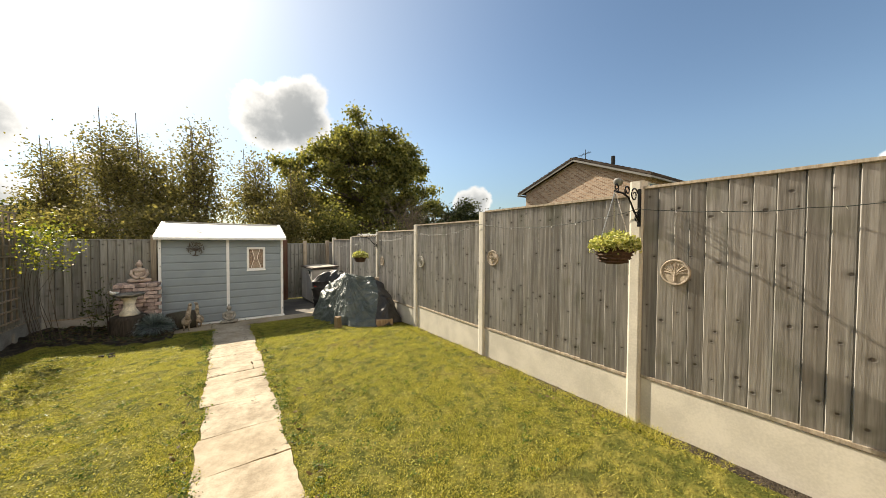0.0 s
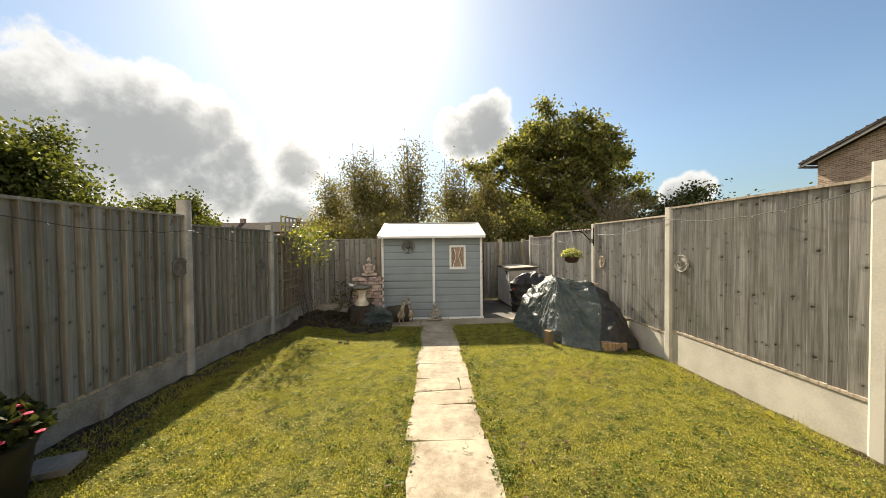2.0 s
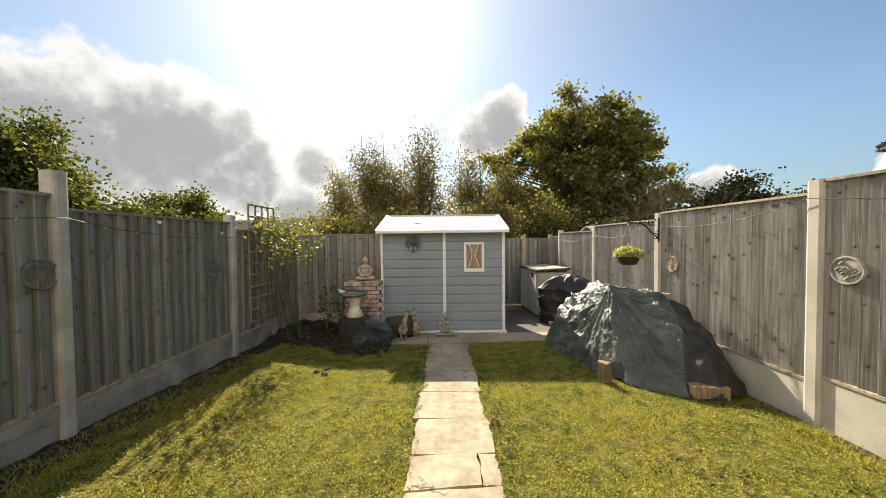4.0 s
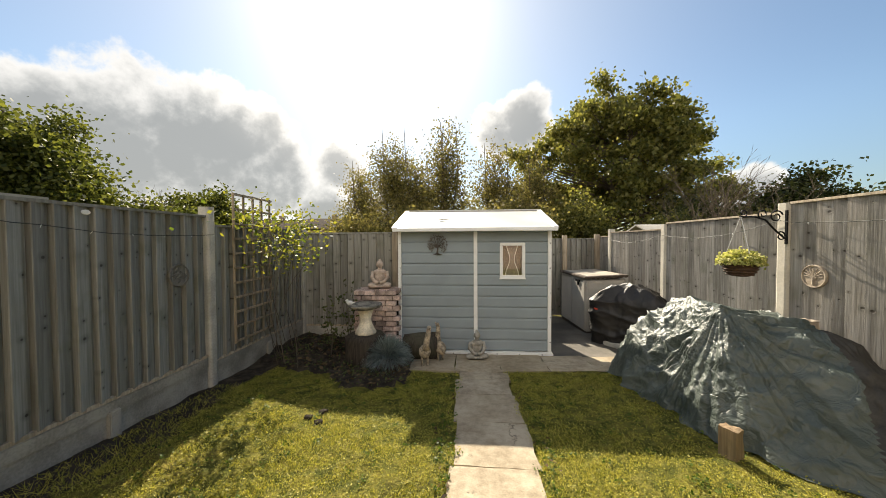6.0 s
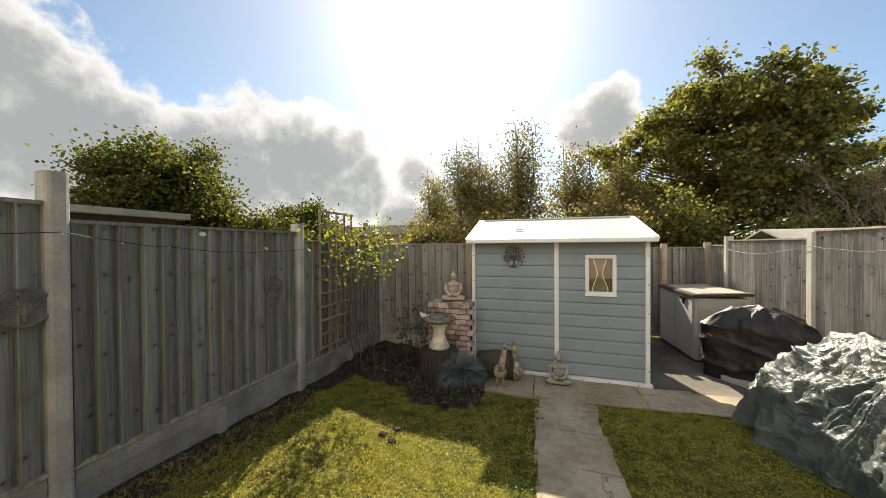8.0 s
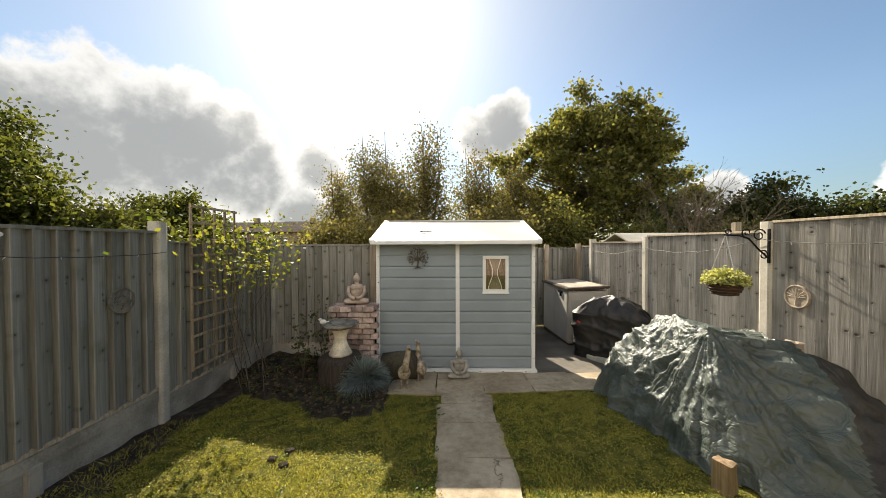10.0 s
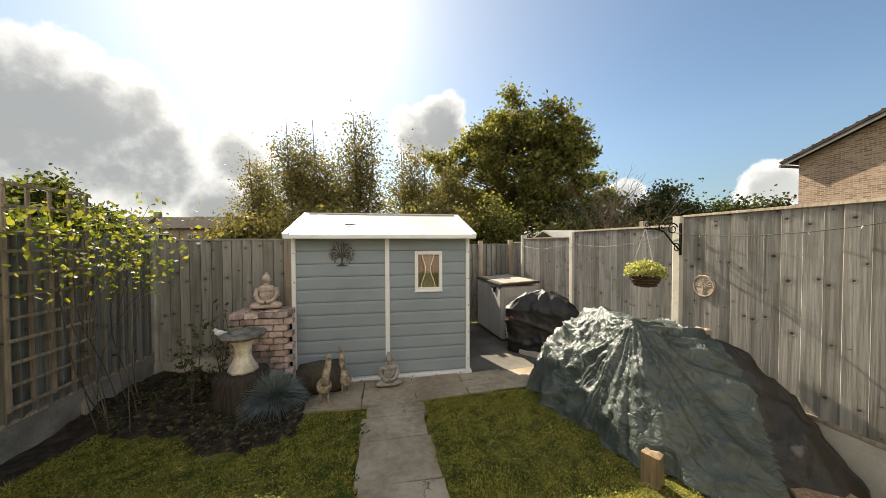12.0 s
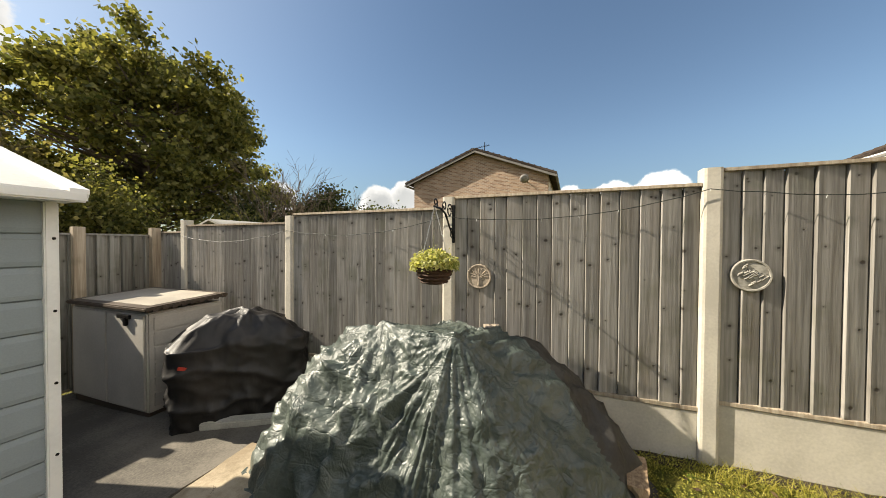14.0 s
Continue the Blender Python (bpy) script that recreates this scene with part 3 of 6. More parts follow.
RIGHT_X = 3.245
right_posts = [(-3.75, 2.36), (-1.80, 2.29), (0.205, 2.20), (2.26, 2.075), (4.175, 1.975), (6.05, 1.875), (7.95, 1.765), (9.84, 1.76)]
right_panels = [(2.20, 0.50), (2.14, 0.46), (2.085, 0.42), (1.965, 0.40), (1.875, 0.33), (1.785, 0.24), (1.69, 0.14), (1.605, 0.05)]
rp = right_posts + [(10.5, 1.70)]
for y, top in right_posts:
    fence_piece("fence_post", post_bm(0.115, 0.105, gz(3.2, y) - 0.35, top, 0.012), concrete_cream, FENCE_R, (RIGHT_X, y, 0), 90, "cream concrete post with eased edges")
for i, ((y0, _), (y1, _)) in enumerate(zip(rp, rp[1:])):
    top, low = right_panels[min(i, 7)]
    a, b = y0 + 0.055, y1 - 0.055
    fence_panel((RIGHT_X, a, low), 90, b - a, top - low, wood_fence, "sunlit close-board panel", FENCE_R, 10 + i)
    fence_piece("gravel_board", gravel_bm(b - a, min(gz(3.2, a), gz(3.2, b)) - 0.12, low - 0.002, False), concrete_cream, FENCE_R, (RIGHT_X, a, 0), 90, "smooth cream concrete gravel board")

LEFT_X = -2.59
left_posts = [(-3.70, 2.3), (-1.78, 2.25), (0.14, 2.18), (2.04, 2.12), (3.925, 2.06), (5.80, 1.885), (7.70, 1.80)]
left_panels = [(2.06, 0.45), (2.02, 0.42), (1.97, 0.39), (1.885, 0.36), (1.79, 0.33), (1.70, 0.25)]
for y, top in left_posts:
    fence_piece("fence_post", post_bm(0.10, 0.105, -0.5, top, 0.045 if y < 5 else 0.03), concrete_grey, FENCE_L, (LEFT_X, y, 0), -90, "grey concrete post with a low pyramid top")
for i, ((y0, _), (y1, _)) in enumerate(zip(left_posts, left_posts[1:])):
    top, low = left_panels[i]
    a, b = y0 + 0.05, y1 - 0.05
    fence_panel((LEFT_X, b, low), -90, b - a, top - low, wood_fence_shaded, "shaded close-board panel", FENCE_L, 40 + i)
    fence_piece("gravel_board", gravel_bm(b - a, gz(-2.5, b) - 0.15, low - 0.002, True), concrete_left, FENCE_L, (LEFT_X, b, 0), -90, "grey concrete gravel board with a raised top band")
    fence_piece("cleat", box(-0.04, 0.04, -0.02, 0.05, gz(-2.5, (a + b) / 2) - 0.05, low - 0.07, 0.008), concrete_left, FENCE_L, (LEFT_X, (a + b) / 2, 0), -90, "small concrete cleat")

# fence behind the bed, then round the shed to the far corner
fence_panel((-1.09, 7.72, 0.14), 180, 1.45, 1.52, wood_fence_shaded, "shaded close-board panel", FENCE_B, 60)
fence_piece("gravel_board", gravel_bm(1.45, -0.4, 0.138, False), concrete_grey, FENCE_B, (-1.09, 7.72, 0), 180, "low grey concrete board")
fence_piece("fence_post", box(-0.045, 0.045, -0.045, 0.045, -0.5, 1.76, 0.004), wood_rail, FENCE_B, (-1.04, 7.72, 0), 0, "square timber post")
fence_panel((-1.04, 10.40, -0.25), -90, 2.60, 1.85, wood_fence_shaded, "close-board panel", FENCE_B, 61)
fence_panel((1.35, 10.46, -0.28), 180, 2.30, 1.86, wood_fence_shaded, "close-board panel", FENCE_B, 62)
fence_panel((3.18, 10.46, -0.28), 180, 1.75, 1.84, wood_fence_shaded, "shaded close-board panel", FENCE_B, 63)
for x, top in ((1.40, 1.66), (2.42, 1.64), (3.16, 1.66)):
    fence_piece("fence_post", box(-0.05, 0.05, -0.05, 0.05, -0.6, top, 0.006), wood_rail, FENCE_B, (x, 10.40, 0), 0, "square timber post")
bm = bmesh.new()
add_box(bm, -0.16, 0.16, -0.012, 0.012, 0, 2.0, 0.003)
add_box(bm, -0.16, 0.16, 0.012, 0.03, 0.3, 0.38, 0.003)
add_box(bm, -0.16, 0.16, 0.012, 0.03, 1.5, 1.58, 0.003)
whole("leaning_board", bm, wood_red, "red-brown stained timber board leaning on the fence", "board", (1.72, 10.36, gz(1.7, 10.3) - 0.03), 0)

# plain house wall that closes the garden behind the walker
bm = bmesh.new()
add_box(bm, -3.2, 3.9, -4.4, -4.1, -0.5, 5.2)
whole("wall_back", bm, house_brick, "buff brick house wall closing the garden", "wall", kind="structure")

# ---------------------------------------------------------------- shed
SX0, SX1, SY0, SY1 = -0.945, 1.350, 7.50, 9.36
SZ = gz(0.2, 7.5) + 0.0
EAVE = 1.665


def shed():
    s = thing("garden_shed", "grey-blue resin garden shed with white trims and pale pitched roof", "shed", (0, 0, 0))
    mid, ridge = (SY0 + SY1) / 2, 2.03

    def siding(x0, x1, n=11):
        """Front wall bay with shiplap grooves."""
        bm = bmesh.new()
        z0, z1 = SZ + 0.05, EAVE
        h = (z1 - z0) / n
        rows = []
        for i in range(n):
            a, b = z0 + i * h, z0 + (i + 1) * h
            rows += [(a, SY0 + 0.016), (a + 0.008, SY0 + 0.004), (a + 0.03, SY0), (b - 0.03, SY0 + 0.004), (b - 0.001, SY0 + 0.012)]
        vs = [(bm.verts.new((x0, y, z)), bm.verts.new((x1, y, z))) for z, y in rows]
        for p, q in zip(vs, vs[1:]):
            bm.faces.new((p[0], p[1], q[1], q[0]))
        back = [bm.verts.new(c) for c in ((x0, SY0 + 0.045, z0), (x1, SY0 + 0.045, z0), (x1, SY0 + 0.045, z1), (x0, SY0 + 0.045, z1))]
        bm.faces.new(back[::-1])
        return bm

    wx0, wx1, wz0, wz1 = 0.600, 0.975, 0.945, 1.490
    part("wall_panel", siding(SX0 + 0.02, 0.215), shed_blue, s, "grey-blue grooved wall panel")
    # bay with the window: four pieces round the opening
    bm = bmesh.new()
    h = (EAVE - SZ - 0.05) / 11
    rows = []
    for i in range(11):
        lo, hi = SZ + 0.05 + i * h, SZ + 0.05 + (i + 1) * h
        rows += [(lo, SY0 + 0.016), (lo + 0.008, SY0 + 0.004), (lo + 0.03, SY0), (hi - 0.03, SY0 + 0.004), (hi - 0.001, SY0 + 0.012)]
    rows = sorted(rows + [(wz0 + 0.012, SY0 + 0.003), (wz1 - 0.012, SY0 + 0.003)])
    xs = [0.255, wx0 + 0.01, wx1 - 0.01, SX1 - 0.02]
    grid = [[bm.verts.new((x, y, z)) for x in xs] for z, y in rows]
    for k, (p, q) in enumerate(zip(grid, grid[1:])):
        for i in range(3):
            if i == 1 and rows[k][0] > wz0 + 0.011 and rows[k + 1][0] < wz1 - 0.011:
                continue
            bm.faces.new((p[i], p[i + 1], q[i + 1], q[i]))
    part("wall_panel", bm, shed_blue, s)
    # gable ends and back
    for x0, x1 in ((SX0, SX0 + 0.03), (SX1 - 0.03, SX1)):
        bm = bmesh.new()
        prof = [(SY0 + 0.05, SZ + 0.05), (SY1, SZ + 0.05), (SY1, EAVE), (mid, ridge - 0.03), (SY0 + 0.05, EAVE)]
        a = [bm.verts.new((x0, y, z)) for y, z in prof]
        b = [bm.verts.new((x1, y, z)) for y, z in prof]
        bm.faces.new(a[::-1])
        bm.faces.new(b)
        for i in range(5):
            bm.faces.new((a[i], a[(i + 1) % 5], b[(i + 1) % 5], b[i]))
        part("gable_panel", bm, shed_blue, s)
    part("back_panel", box(SX0, SX1, SY1 - 0.03, SY1, SZ + 0.05, EAVE), shed_blue, s)
    # white corner and centre trims with their screws
    for x0, x1 in ((SX0 - 0.004, SX0 + 0.045), (SX1 - 0.045, SX1 + 0.004), (0.207, 0.263)):
        t = part("corner_trim", box(x0, x1, SY0 - 0.022, SY0 + 0.05, SZ + 0.03, EAVE, 0.006), shed_white, s, "white upright trim")
        if x1 - x0 < 0.055:
            for k in range(5):
                bm = bmesh.new()
                z = SZ + 0.2 + k * 0.37
                bmesh.ops.create_cone(bm, cap_ends=True, segments=8, radius1=0.008, radius2=0.006, depth=0.006, matrix=pose((x0 + x1) / 2 + 0.008, SY0 - 0.024, z, 90, 0, 0))
                part("screw", bm, black_iron, t)
    part("corner_trim", box(SX1 - 0.01, SX1 + 0.008, SY0 - 0.015, SY0 + 0.06, SZ + 0.03, EAVE, 0.005), shed_white, s)
    base = part("base_strip", box(SX0 - 0.03, SX1 + 0.03, SY0 - 0.05, SY0 + 0.06, SZ - 0.01, SZ + 0.045, 0.008), shed_white, s, "white base rail")
    for k in range(7):
        bm = bmesh.new()
        bmesh.ops.create_cone(bm, cap_ends=True, segments=8, radius1=0.009, radius2=0.007, depth=0.006, matrix=pose(SX0 + 0.18 + k * 0.33, SY0 - 0.052, SZ + 0.02, 90, 0, 0))
        part("screw", bm, black_iron, base)
    part("base_strip", box(SX1 - 0.03, SX1 + 0.03, SY0 + 0.06, SY1, SZ - 0.01, SZ + 0.045, 0.008), shed_white, s)
    part("floor", box(SX0 + 0.03, SX1 - 0.03, SY0 + 0.06, SY1 - 0.03, SZ - 0.01, SZ + 0.05, 0), felt_dark, s)
    # roof: two slopes with raised verges
    over, ox = 0.20, 0.055
    for sgn, y_e in ((-1, SY0 - over), (1, SY1 + over)):
        bm = bmesh.new()
        ze = EAVE + 0.045
        a = [(SX0 - ox, y_e, ze), (SX1 + ox, y_e, ze), (SX1 + ox, mid, ridge + 0.03), (SX0 - ox, mid, ridge + 0.03)]
        if sgn > 0:
            a = [a[1], a[0], a[3], a[2]]
        top = [bm.verts.new((x, y, z)) for x, y, z in a]
        low = [bm.verts.new((x, y, z - 0.035)) for x, y, z in a]
        bm.faces.new(top)
        bm.faces.new(low[::-1])
        for i in range(4):
            bm.faces.new((top[i], low[i], low[(i + 1) % 4], top[(i + 1) % 4]))
        bmesh.ops.bevel(bm, geom=list(bm.edges), offset=0.008, segments=2, affect="EDGES")
        slope = part("roof_slope", bm, shed_roof, s, "pale moulded roof slope")
        for xe in (SX0 - ox, SX1 + ox - 0.07):
            bm = bmesh.new()
            pts = [(xe, y_e, ze + 0.002), (xe + 0.07, y_e, ze + 0.002), (xe + 0.07, mid, ridge + 0.032), (xe, mid, ridge + 0.032)]
            top = [bm.verts.new((x, y, z + 0.014)) for x, y, z in pts]
            low = [bm.verts.new((x, y, z - 0.01)) for x, y, z in pts]
            bm.faces.new(top if sgn < 0 else top[::-1])
            bm.faces.new(low[::-1] if sgn < 0 else low)
            for i in range(4):
                q = (top[i], low[i], low[(i + 1) % 4], top[(i + 1) % 4])
                bm.faces.new(q if sgn < 0 else q[::-1])
            part("verge", bm, shed_white, slope, "white raised verge")
    part("fascia", box(SX0 - 0.05, SX1 + 0.05, SY0 - 0.205, SY0 - 0.175, EAVE - 0.005, EAVE + 0.045, 0.008), shed_white, s, "white eaves fascia")
    part("soffit", box(SX0 - 0.04, SX1 + 0.04, SY0 - 0.18, SY0 + 0.02, EAVE, EAVE + 0.012, 0), shed_white, s)
    part("ridge_cap", box(SX0 - 0.05, SX1 + 0.05, mid - 0.05, mid + 0.05, ridge + 0.022, ridge + 0.042, 0.006), shed_roof, s)
    # window
    w = part("window", box(wx0, wx1, SY0 - 0.012, SY0 + 0.04, wz0, wz0 + 0.055, 0.006), shed_white, s, "small white-framed window")
    for a in ((wx0, wx1, wz1 - 0.045, wz1), (wx0, wx0 + 0.045, wz0 + 0.055, wz1 - 0.045), (wx1 - 0.045, wx1, wz0 + 0.055, wz1 - 0.045)):
        part("frame", box(a[0], a[1], SY0 - 0.012, SY0 + 0.04, a[2], a[3], 0.006), shed_white, w)
    pane = part("pane", box(wx0 + 0.04, wx1 - 0.04, SY0 + 0.012, SY0 + 0.016, wz0 + 0.05, wz1 - 0.04, 0), clear_glass, w, "clear glass pane")
    pane.visible_shadow = False
    # added board whose colour stands in for what the glass reflects
    part("inner_board", box(wx0 - 0.02, wx1 + 0.02, SY0 + 0.085, SY0 + 0.095, wz0 - 0.02, wz1 + 0.02, 0), reflected_tone, w, "grey-brown board behind the curtains, standing in for the pane's reflection")
    for side, edge in ((-1, wx0 + 0.01), (1, wx1 - 0.01)):
        drape, braid = bmesh.new(), []
        rows_c = []
        mid_x = (wx0 + wx1) / 2
        for k in range(15):
            u = k / 14
            gap = 0.062 + 0.034 * math.cos(2 * math.pi * u) + 0.012 * math.sin(5 * u)
            zc = wz0 + 0.03 + (wz1 - wz0 - 0.05) * u
            inner = mid_x + side * gap
            rows_c.append([drape.verts.new((edge + (inner - edge) * m / 8, SY0 + 0.055 + 0.010 * math.sin(2.6 * m), zc)) for m in range(9)])
            braid.append((inner, SY0 + 0.052, zc))
        for p, q in zip(rows_c, rows_c[1:]):
            for m in range(8):
                drape.faces.new((p[m], p[m + 1], q[m + 1], q[m]))
        bmesh.ops.solidify(drape, geom=list(drape.faces), thickness=0.003)
        cloth = part("curtain", drape, curtain_cloth, w, "dark brown gathered curtain", True)
        bm = bmesh.new()
        add_tube(bm, braid, 0.006, 0.006, 6)
        part("trim", bm, shed_white, cloth, "white curtain edging")
    part("sill", box(wx0 - 0.008, wx1 + 0.008, SY0 - 0.022, SY0 - 0.008, wz0 - 0.004, wz0 + 0.016, 0.003), shed_white, w)
    part("wall_back_lining", box(SX0 + 0.03, SX1 - 0.03, SY0 + 0.5, SY0 + 0.52, SZ + 0.05, EAVE, 0), felt_dark, s)
    return s


shed()


def tree_ornament(at, r):
    """Cut-metal tree of life: trunk, roots and curled boughs with leaf tips."""
    rnd = random.Random(5)
    t = thing("wall_ornament", "dark cut-metal tree of life ornament on the shed wall", "wall ornament", at)
    bm = bmesh.new()
    add_tube(bm, [(0, 0, -0.75 * r), (0.01, 0, -0.3 * r), (0, 0, 0.05 * r)], 0.09 * r, 0.06 * r)
    part("trunk", bm, dark_metal, t)
    for i in range(5):
        a = -2.4 + i * 0.45
        bm = bmesh.new()
        add_tube(bm, [(0, 0, -0.7 * r), (0.25 * r * math.cos(a), 0, -0.82 * r), (0.55 * r * math.cos(a), 0, -0.92 * r + 0.1 * r * abs(math.cos(a)))], 0.06 * r, 0.02 * r, 5)
        part("root", bm, dark_metal, t)
    for i in range(11):
        a = math.radians(-40 + i * 26)
        bm = bmesh.new()
        q = [(0, 0, -0.2 * r), (0.35 * r * math.cos(a), 0, 0.05 * r + 0.3 * r * math.sin(a)), (0.75 * r * math.cos(a), 0, 0.08 * r + 0.75 * r * math.sin(a))]
        add_tube(bm, q, 0.05 * r, 0.025 * r, 5)
        for k in range(13):
            b = a + rnd.uniform(-0.22, 0.22)
            d = rnd.uniform(0.45, 0.95) * r
            add_ball(bm, (d * math.cos(b), 0, 0.05 * r + d * math.sin(b)), 0.052 * r, 1, (1.3, 0.12, 0.75), Euler((0, rnd.uniform(0, 3), 0)).to_quaternion())
        part("bough", bm, dark_metal, t)
    return t


# dark scuff of the roof slope, modelled as a made-up twig shape
bm = bmesh.new()
add_tube(bm, [(-0.09, 0, 0.006), (-0.03, 0.012, 0.012), (0.05, 0.0, 0.008), (0.10, 0.01, 0.006)], 0.012, 0.004, 6)
add_ball(bm, (-0.04, 0.0, 0.010), 0.03, 2, (1.4, 0.7, 0.25))
whole("fallen_leaf", bm, bark_shade, "small dark scuff on the shed roof, built as a raised twig shape", "leaf", (-0.24, 7.72, 1.848), 4)
tree_ornament((-0.345, SY0 - 0.012, 1.455), 0.165)

# ---------------------------------------------------------------- storage box
BX = thing("storage_box", "beige resin garden storage box with a brown lid", "storage box", (2.34, 8.83, gz(2.5, 9.2) - 0.005), 3)
H = 1.15
bm = bmesh.new()
add_box(bm, 0, 0.74, 0, 1.28, 0.06, H - 0.10, 0.015)
part("body", bm, box_beige, BX)
for i in range(6):
    z = 0.12 + i * 0.15
    part("end_board", box(0.05, 0.70, -0.012, 0.004, z, z + 0.135, 0.006), box_beige, BX)
for k in range(2):
    part("door", box(-0.014, 0.004, 0.03 + 0.62 * k, 0.63 + 0.62 * k, 0.09, H - 0.13, 0.006), box_beige, BX)
part("plinth", box(0.01, 0.73, 0.01, 1.27, 0, 0.07, 0.006), box_brown, BX, "dark base")
bm = bmesh.new()
for x0, x1, za, zb in ((-0.04, 0.78, H - 0.085, H - 0.045),):
    pts = [(-0.04, za), (0.78, zb)]
    a = [bm.verts.new(c) for c in ((x0, -0.04, za), (x1, -0.04, zb), (x1, 1.32, zb), (x0, 1.32, za))]
    b = [bm.verts.new((v.co.x, v.co.y, v.co.z + 0.04)) for v in a]
    bm.faces.new(a[::-1])
    bm.faces.new(b)
    for i in range(4):
        bm.faces.new((a[i], a[(i + 1) % 4], b[(i + 1) % 4], b[i]))
bmesh.ops.bevel(bm, geom=list(bm.edges), offset=0.01, segments=2, affect="EDGES")
lid = part("lid", bm, box_brown, BX, "brown sloping lid")
# paler panel laid on the lid, sunlight on the lid put into its colour
bm = bmesh.new()
a = [(0.05, 0.04, H - 0.040), (0.70, 0.04, H - 0.008), (0.70, 1.22, H - 0.008), (0.05, 1.22, H - 0.040)]
lo = [bm.verts.new((x, y, z - 0.01)) for x, y, z in a]
hi = [bm.verts.new((x, y, z + 0.004)) for x, y, z in a]
bm.faces.new(hi)
for i in range(4):
    bm.faces.new((lo[i], lo[(i + 1) % 4], hi[(i + 1) % 4], hi[i]))
part("lid_panel", bm, box_lid_sunlit, lid, "grey-brown panel on the lid, paler for its sunlit part")
for k in range(9):
    part("lid_notch", box(0.02 + 0.085 * k, 0.07 + 0.085 * k, -0.05, -0.03, H - 0.088 + 0.004 * k, H - 0.060 + 0.004 * k, 0.004), box_brown, lid)
bm = bmesh.new()
add_box(bm, -0.035, -0.012, 0.22, 0.42, H - 0.17, H - 0.13, 0.004)
add_box(bm, -0.04, -0.014, 0.27, 0.31, H - 0.24, H - 0.15, 0.004)
part("latch", bm, black_iron, BX, "black latch")

# ---------------------------------------------------------------- covered barbecue
def draped(name, n_a, n_r, mat, parent, label, folds):
    """Cloth of rings from the hem up to the crown; folds() gives each point."""
    bm = bmesh.new()
    rings = []
    for j in range(n_r + 1):
        v = j / n_r
        ring = []
        for i in range(n_a):
            a = 2 * math.pi * i / n_a
            p = folds(a, v)
            ring.append(bm.verts.new(p))
        rings.append(ring)
    for p, q in zip(rings, rings[1:]):
        for i in range(n_a):
            bm.faces.new((p[i], p[(i + 1) % n_a], q[(i + 1) % n_a], q[i]))
    bm.faces.new(rings[-1])
    return part(name, bm, mat, parent, label, True)


BB = thing("covered_barbecue", "barbecue under a draped black fabric cover", "barbecue", (2.79, 8.12, gz(2.7, 8.1) - 0.02), -36)


def bbq_point(a, v):
    """Rounded box with a domed top and hanging folds."""
    c, s = math.cos(a), math.sin(a)
    e = 7.0
    k = 1 / (abs(c) ** e + abs(s) ** e) ** (1 / e)
    if v < 0.6:
        t = v / 0.6
        z = 0.02 + 0.74 * t
        taper = 0.93 + 0.10 * t
    elif v < 0.86:
        t = (v - 0.6) / 0.26
        z = 0.76 + 0.25 * t ** 0.85
        taper = 1.03 - 0.52 * t
    else:
        t = (v - 0.86) / 0.14
        z = 1.01 + 0.035 * t
        taper = 0.51 * (1 - t) + 0.01
    hang = max(0.0, 1 - v / 0.62)
    # swags slung between the corners, with looser vertical folds under them
    arc = z + 0.30 * abs(s) * c * c - 0.12 * math.sin(2 * a + 0.6)
    swag = (1 - abs(math.sin(11 * arc + 1.3 * noise.noise((c * 2, s * 2, z * 2))))) ** 2.2
    drop = (1 - abs(math.sin(5 * a + 3 * z + noise.noise((c * 3, s * 3, 1.0))))) ** 2
    fold = 0.050 * hang ** 0.4 * swag * min(1.0, v * 5) + 0.055 * hang ** 1.4 * drop - 0.015 * hang
    fold += 0.02 * noise.noise((c * 2.5, s * 2.5, z * 5)) + 0.010 * (1 - 3 * abs(noise.noise((c * 6, s * 6, z * 8))))
    x, y = (0.56 + fold) * k * c * taper, (0.30 + fold) * k * s * taper
    if v > 0.6:
        z += 0.02 * (1 - 4 * abs(noise.noise((x * 5, y * 5, 2.0)))) - 0.05 * abs(c) ** 3
    return (x, y, z)


draped("cover", 160, 70, cover_mat, BB, "draped black fabric cover", bbq_point)
bm = bmesh.new()
add_box(bm, -0.032, 0.032, -0.004, 0.004, -0.014, 0.014, 0.002)
part("print", bm, logo_red, BB, "small red printed mark", m=pose(-0.44, -0.315, 0.62, 0, 20, 8))
whole("edging_stone", box(-0.34, 0.34, -0.06, 0.06, 0, 0.065, 0.008), concrete_grey, "loose grey concrete edging by the barbecue", "edging", (2.58, 7.82, gz(2.6, 7.8) + 0.0), -58)

# ---------------------------------------------------------------- tarpaulin heap
TARP_RIM = [(2.46, 7.28), (2.12, 7.12), (1.90, 6.75), (1.86, 6.30), (1.96, 5.80), (2.02, 5.30), (2.16, 4.98), (2.50, 4.72), (2.88, 4.55), (3.17, 4.62), (3.18, 5.20), (3.18, 5.9), (3.17, 6.5), (3.05, 7.0), (2.75, 7.25)]
TOP = [(2.50, 6.25), (2.36, 5.69), (2.90, 5.58), (3.00, 6.02)]


def nearest_top(x, y):
    """Nearest point of the flat top beneath the sheet."""
    p = Vector((x, y))
    best, inside = None, True
    for k in range(4):
        u, v = Vector(TOP[k]), Vector(TOP[(k + 1) % 4])
        e = v - u
        if e.x * (p.y - u.y) - e.y * (p.x - u.x) < 0:
            inside = False
        t = max(0.0, min(1.0, (p - u).dot(e) / e.dot(e)))
        q = u + e * t
        if best is None or (p - q).length < (p - best).length:
            best = q
    return p.copy() if inside else best


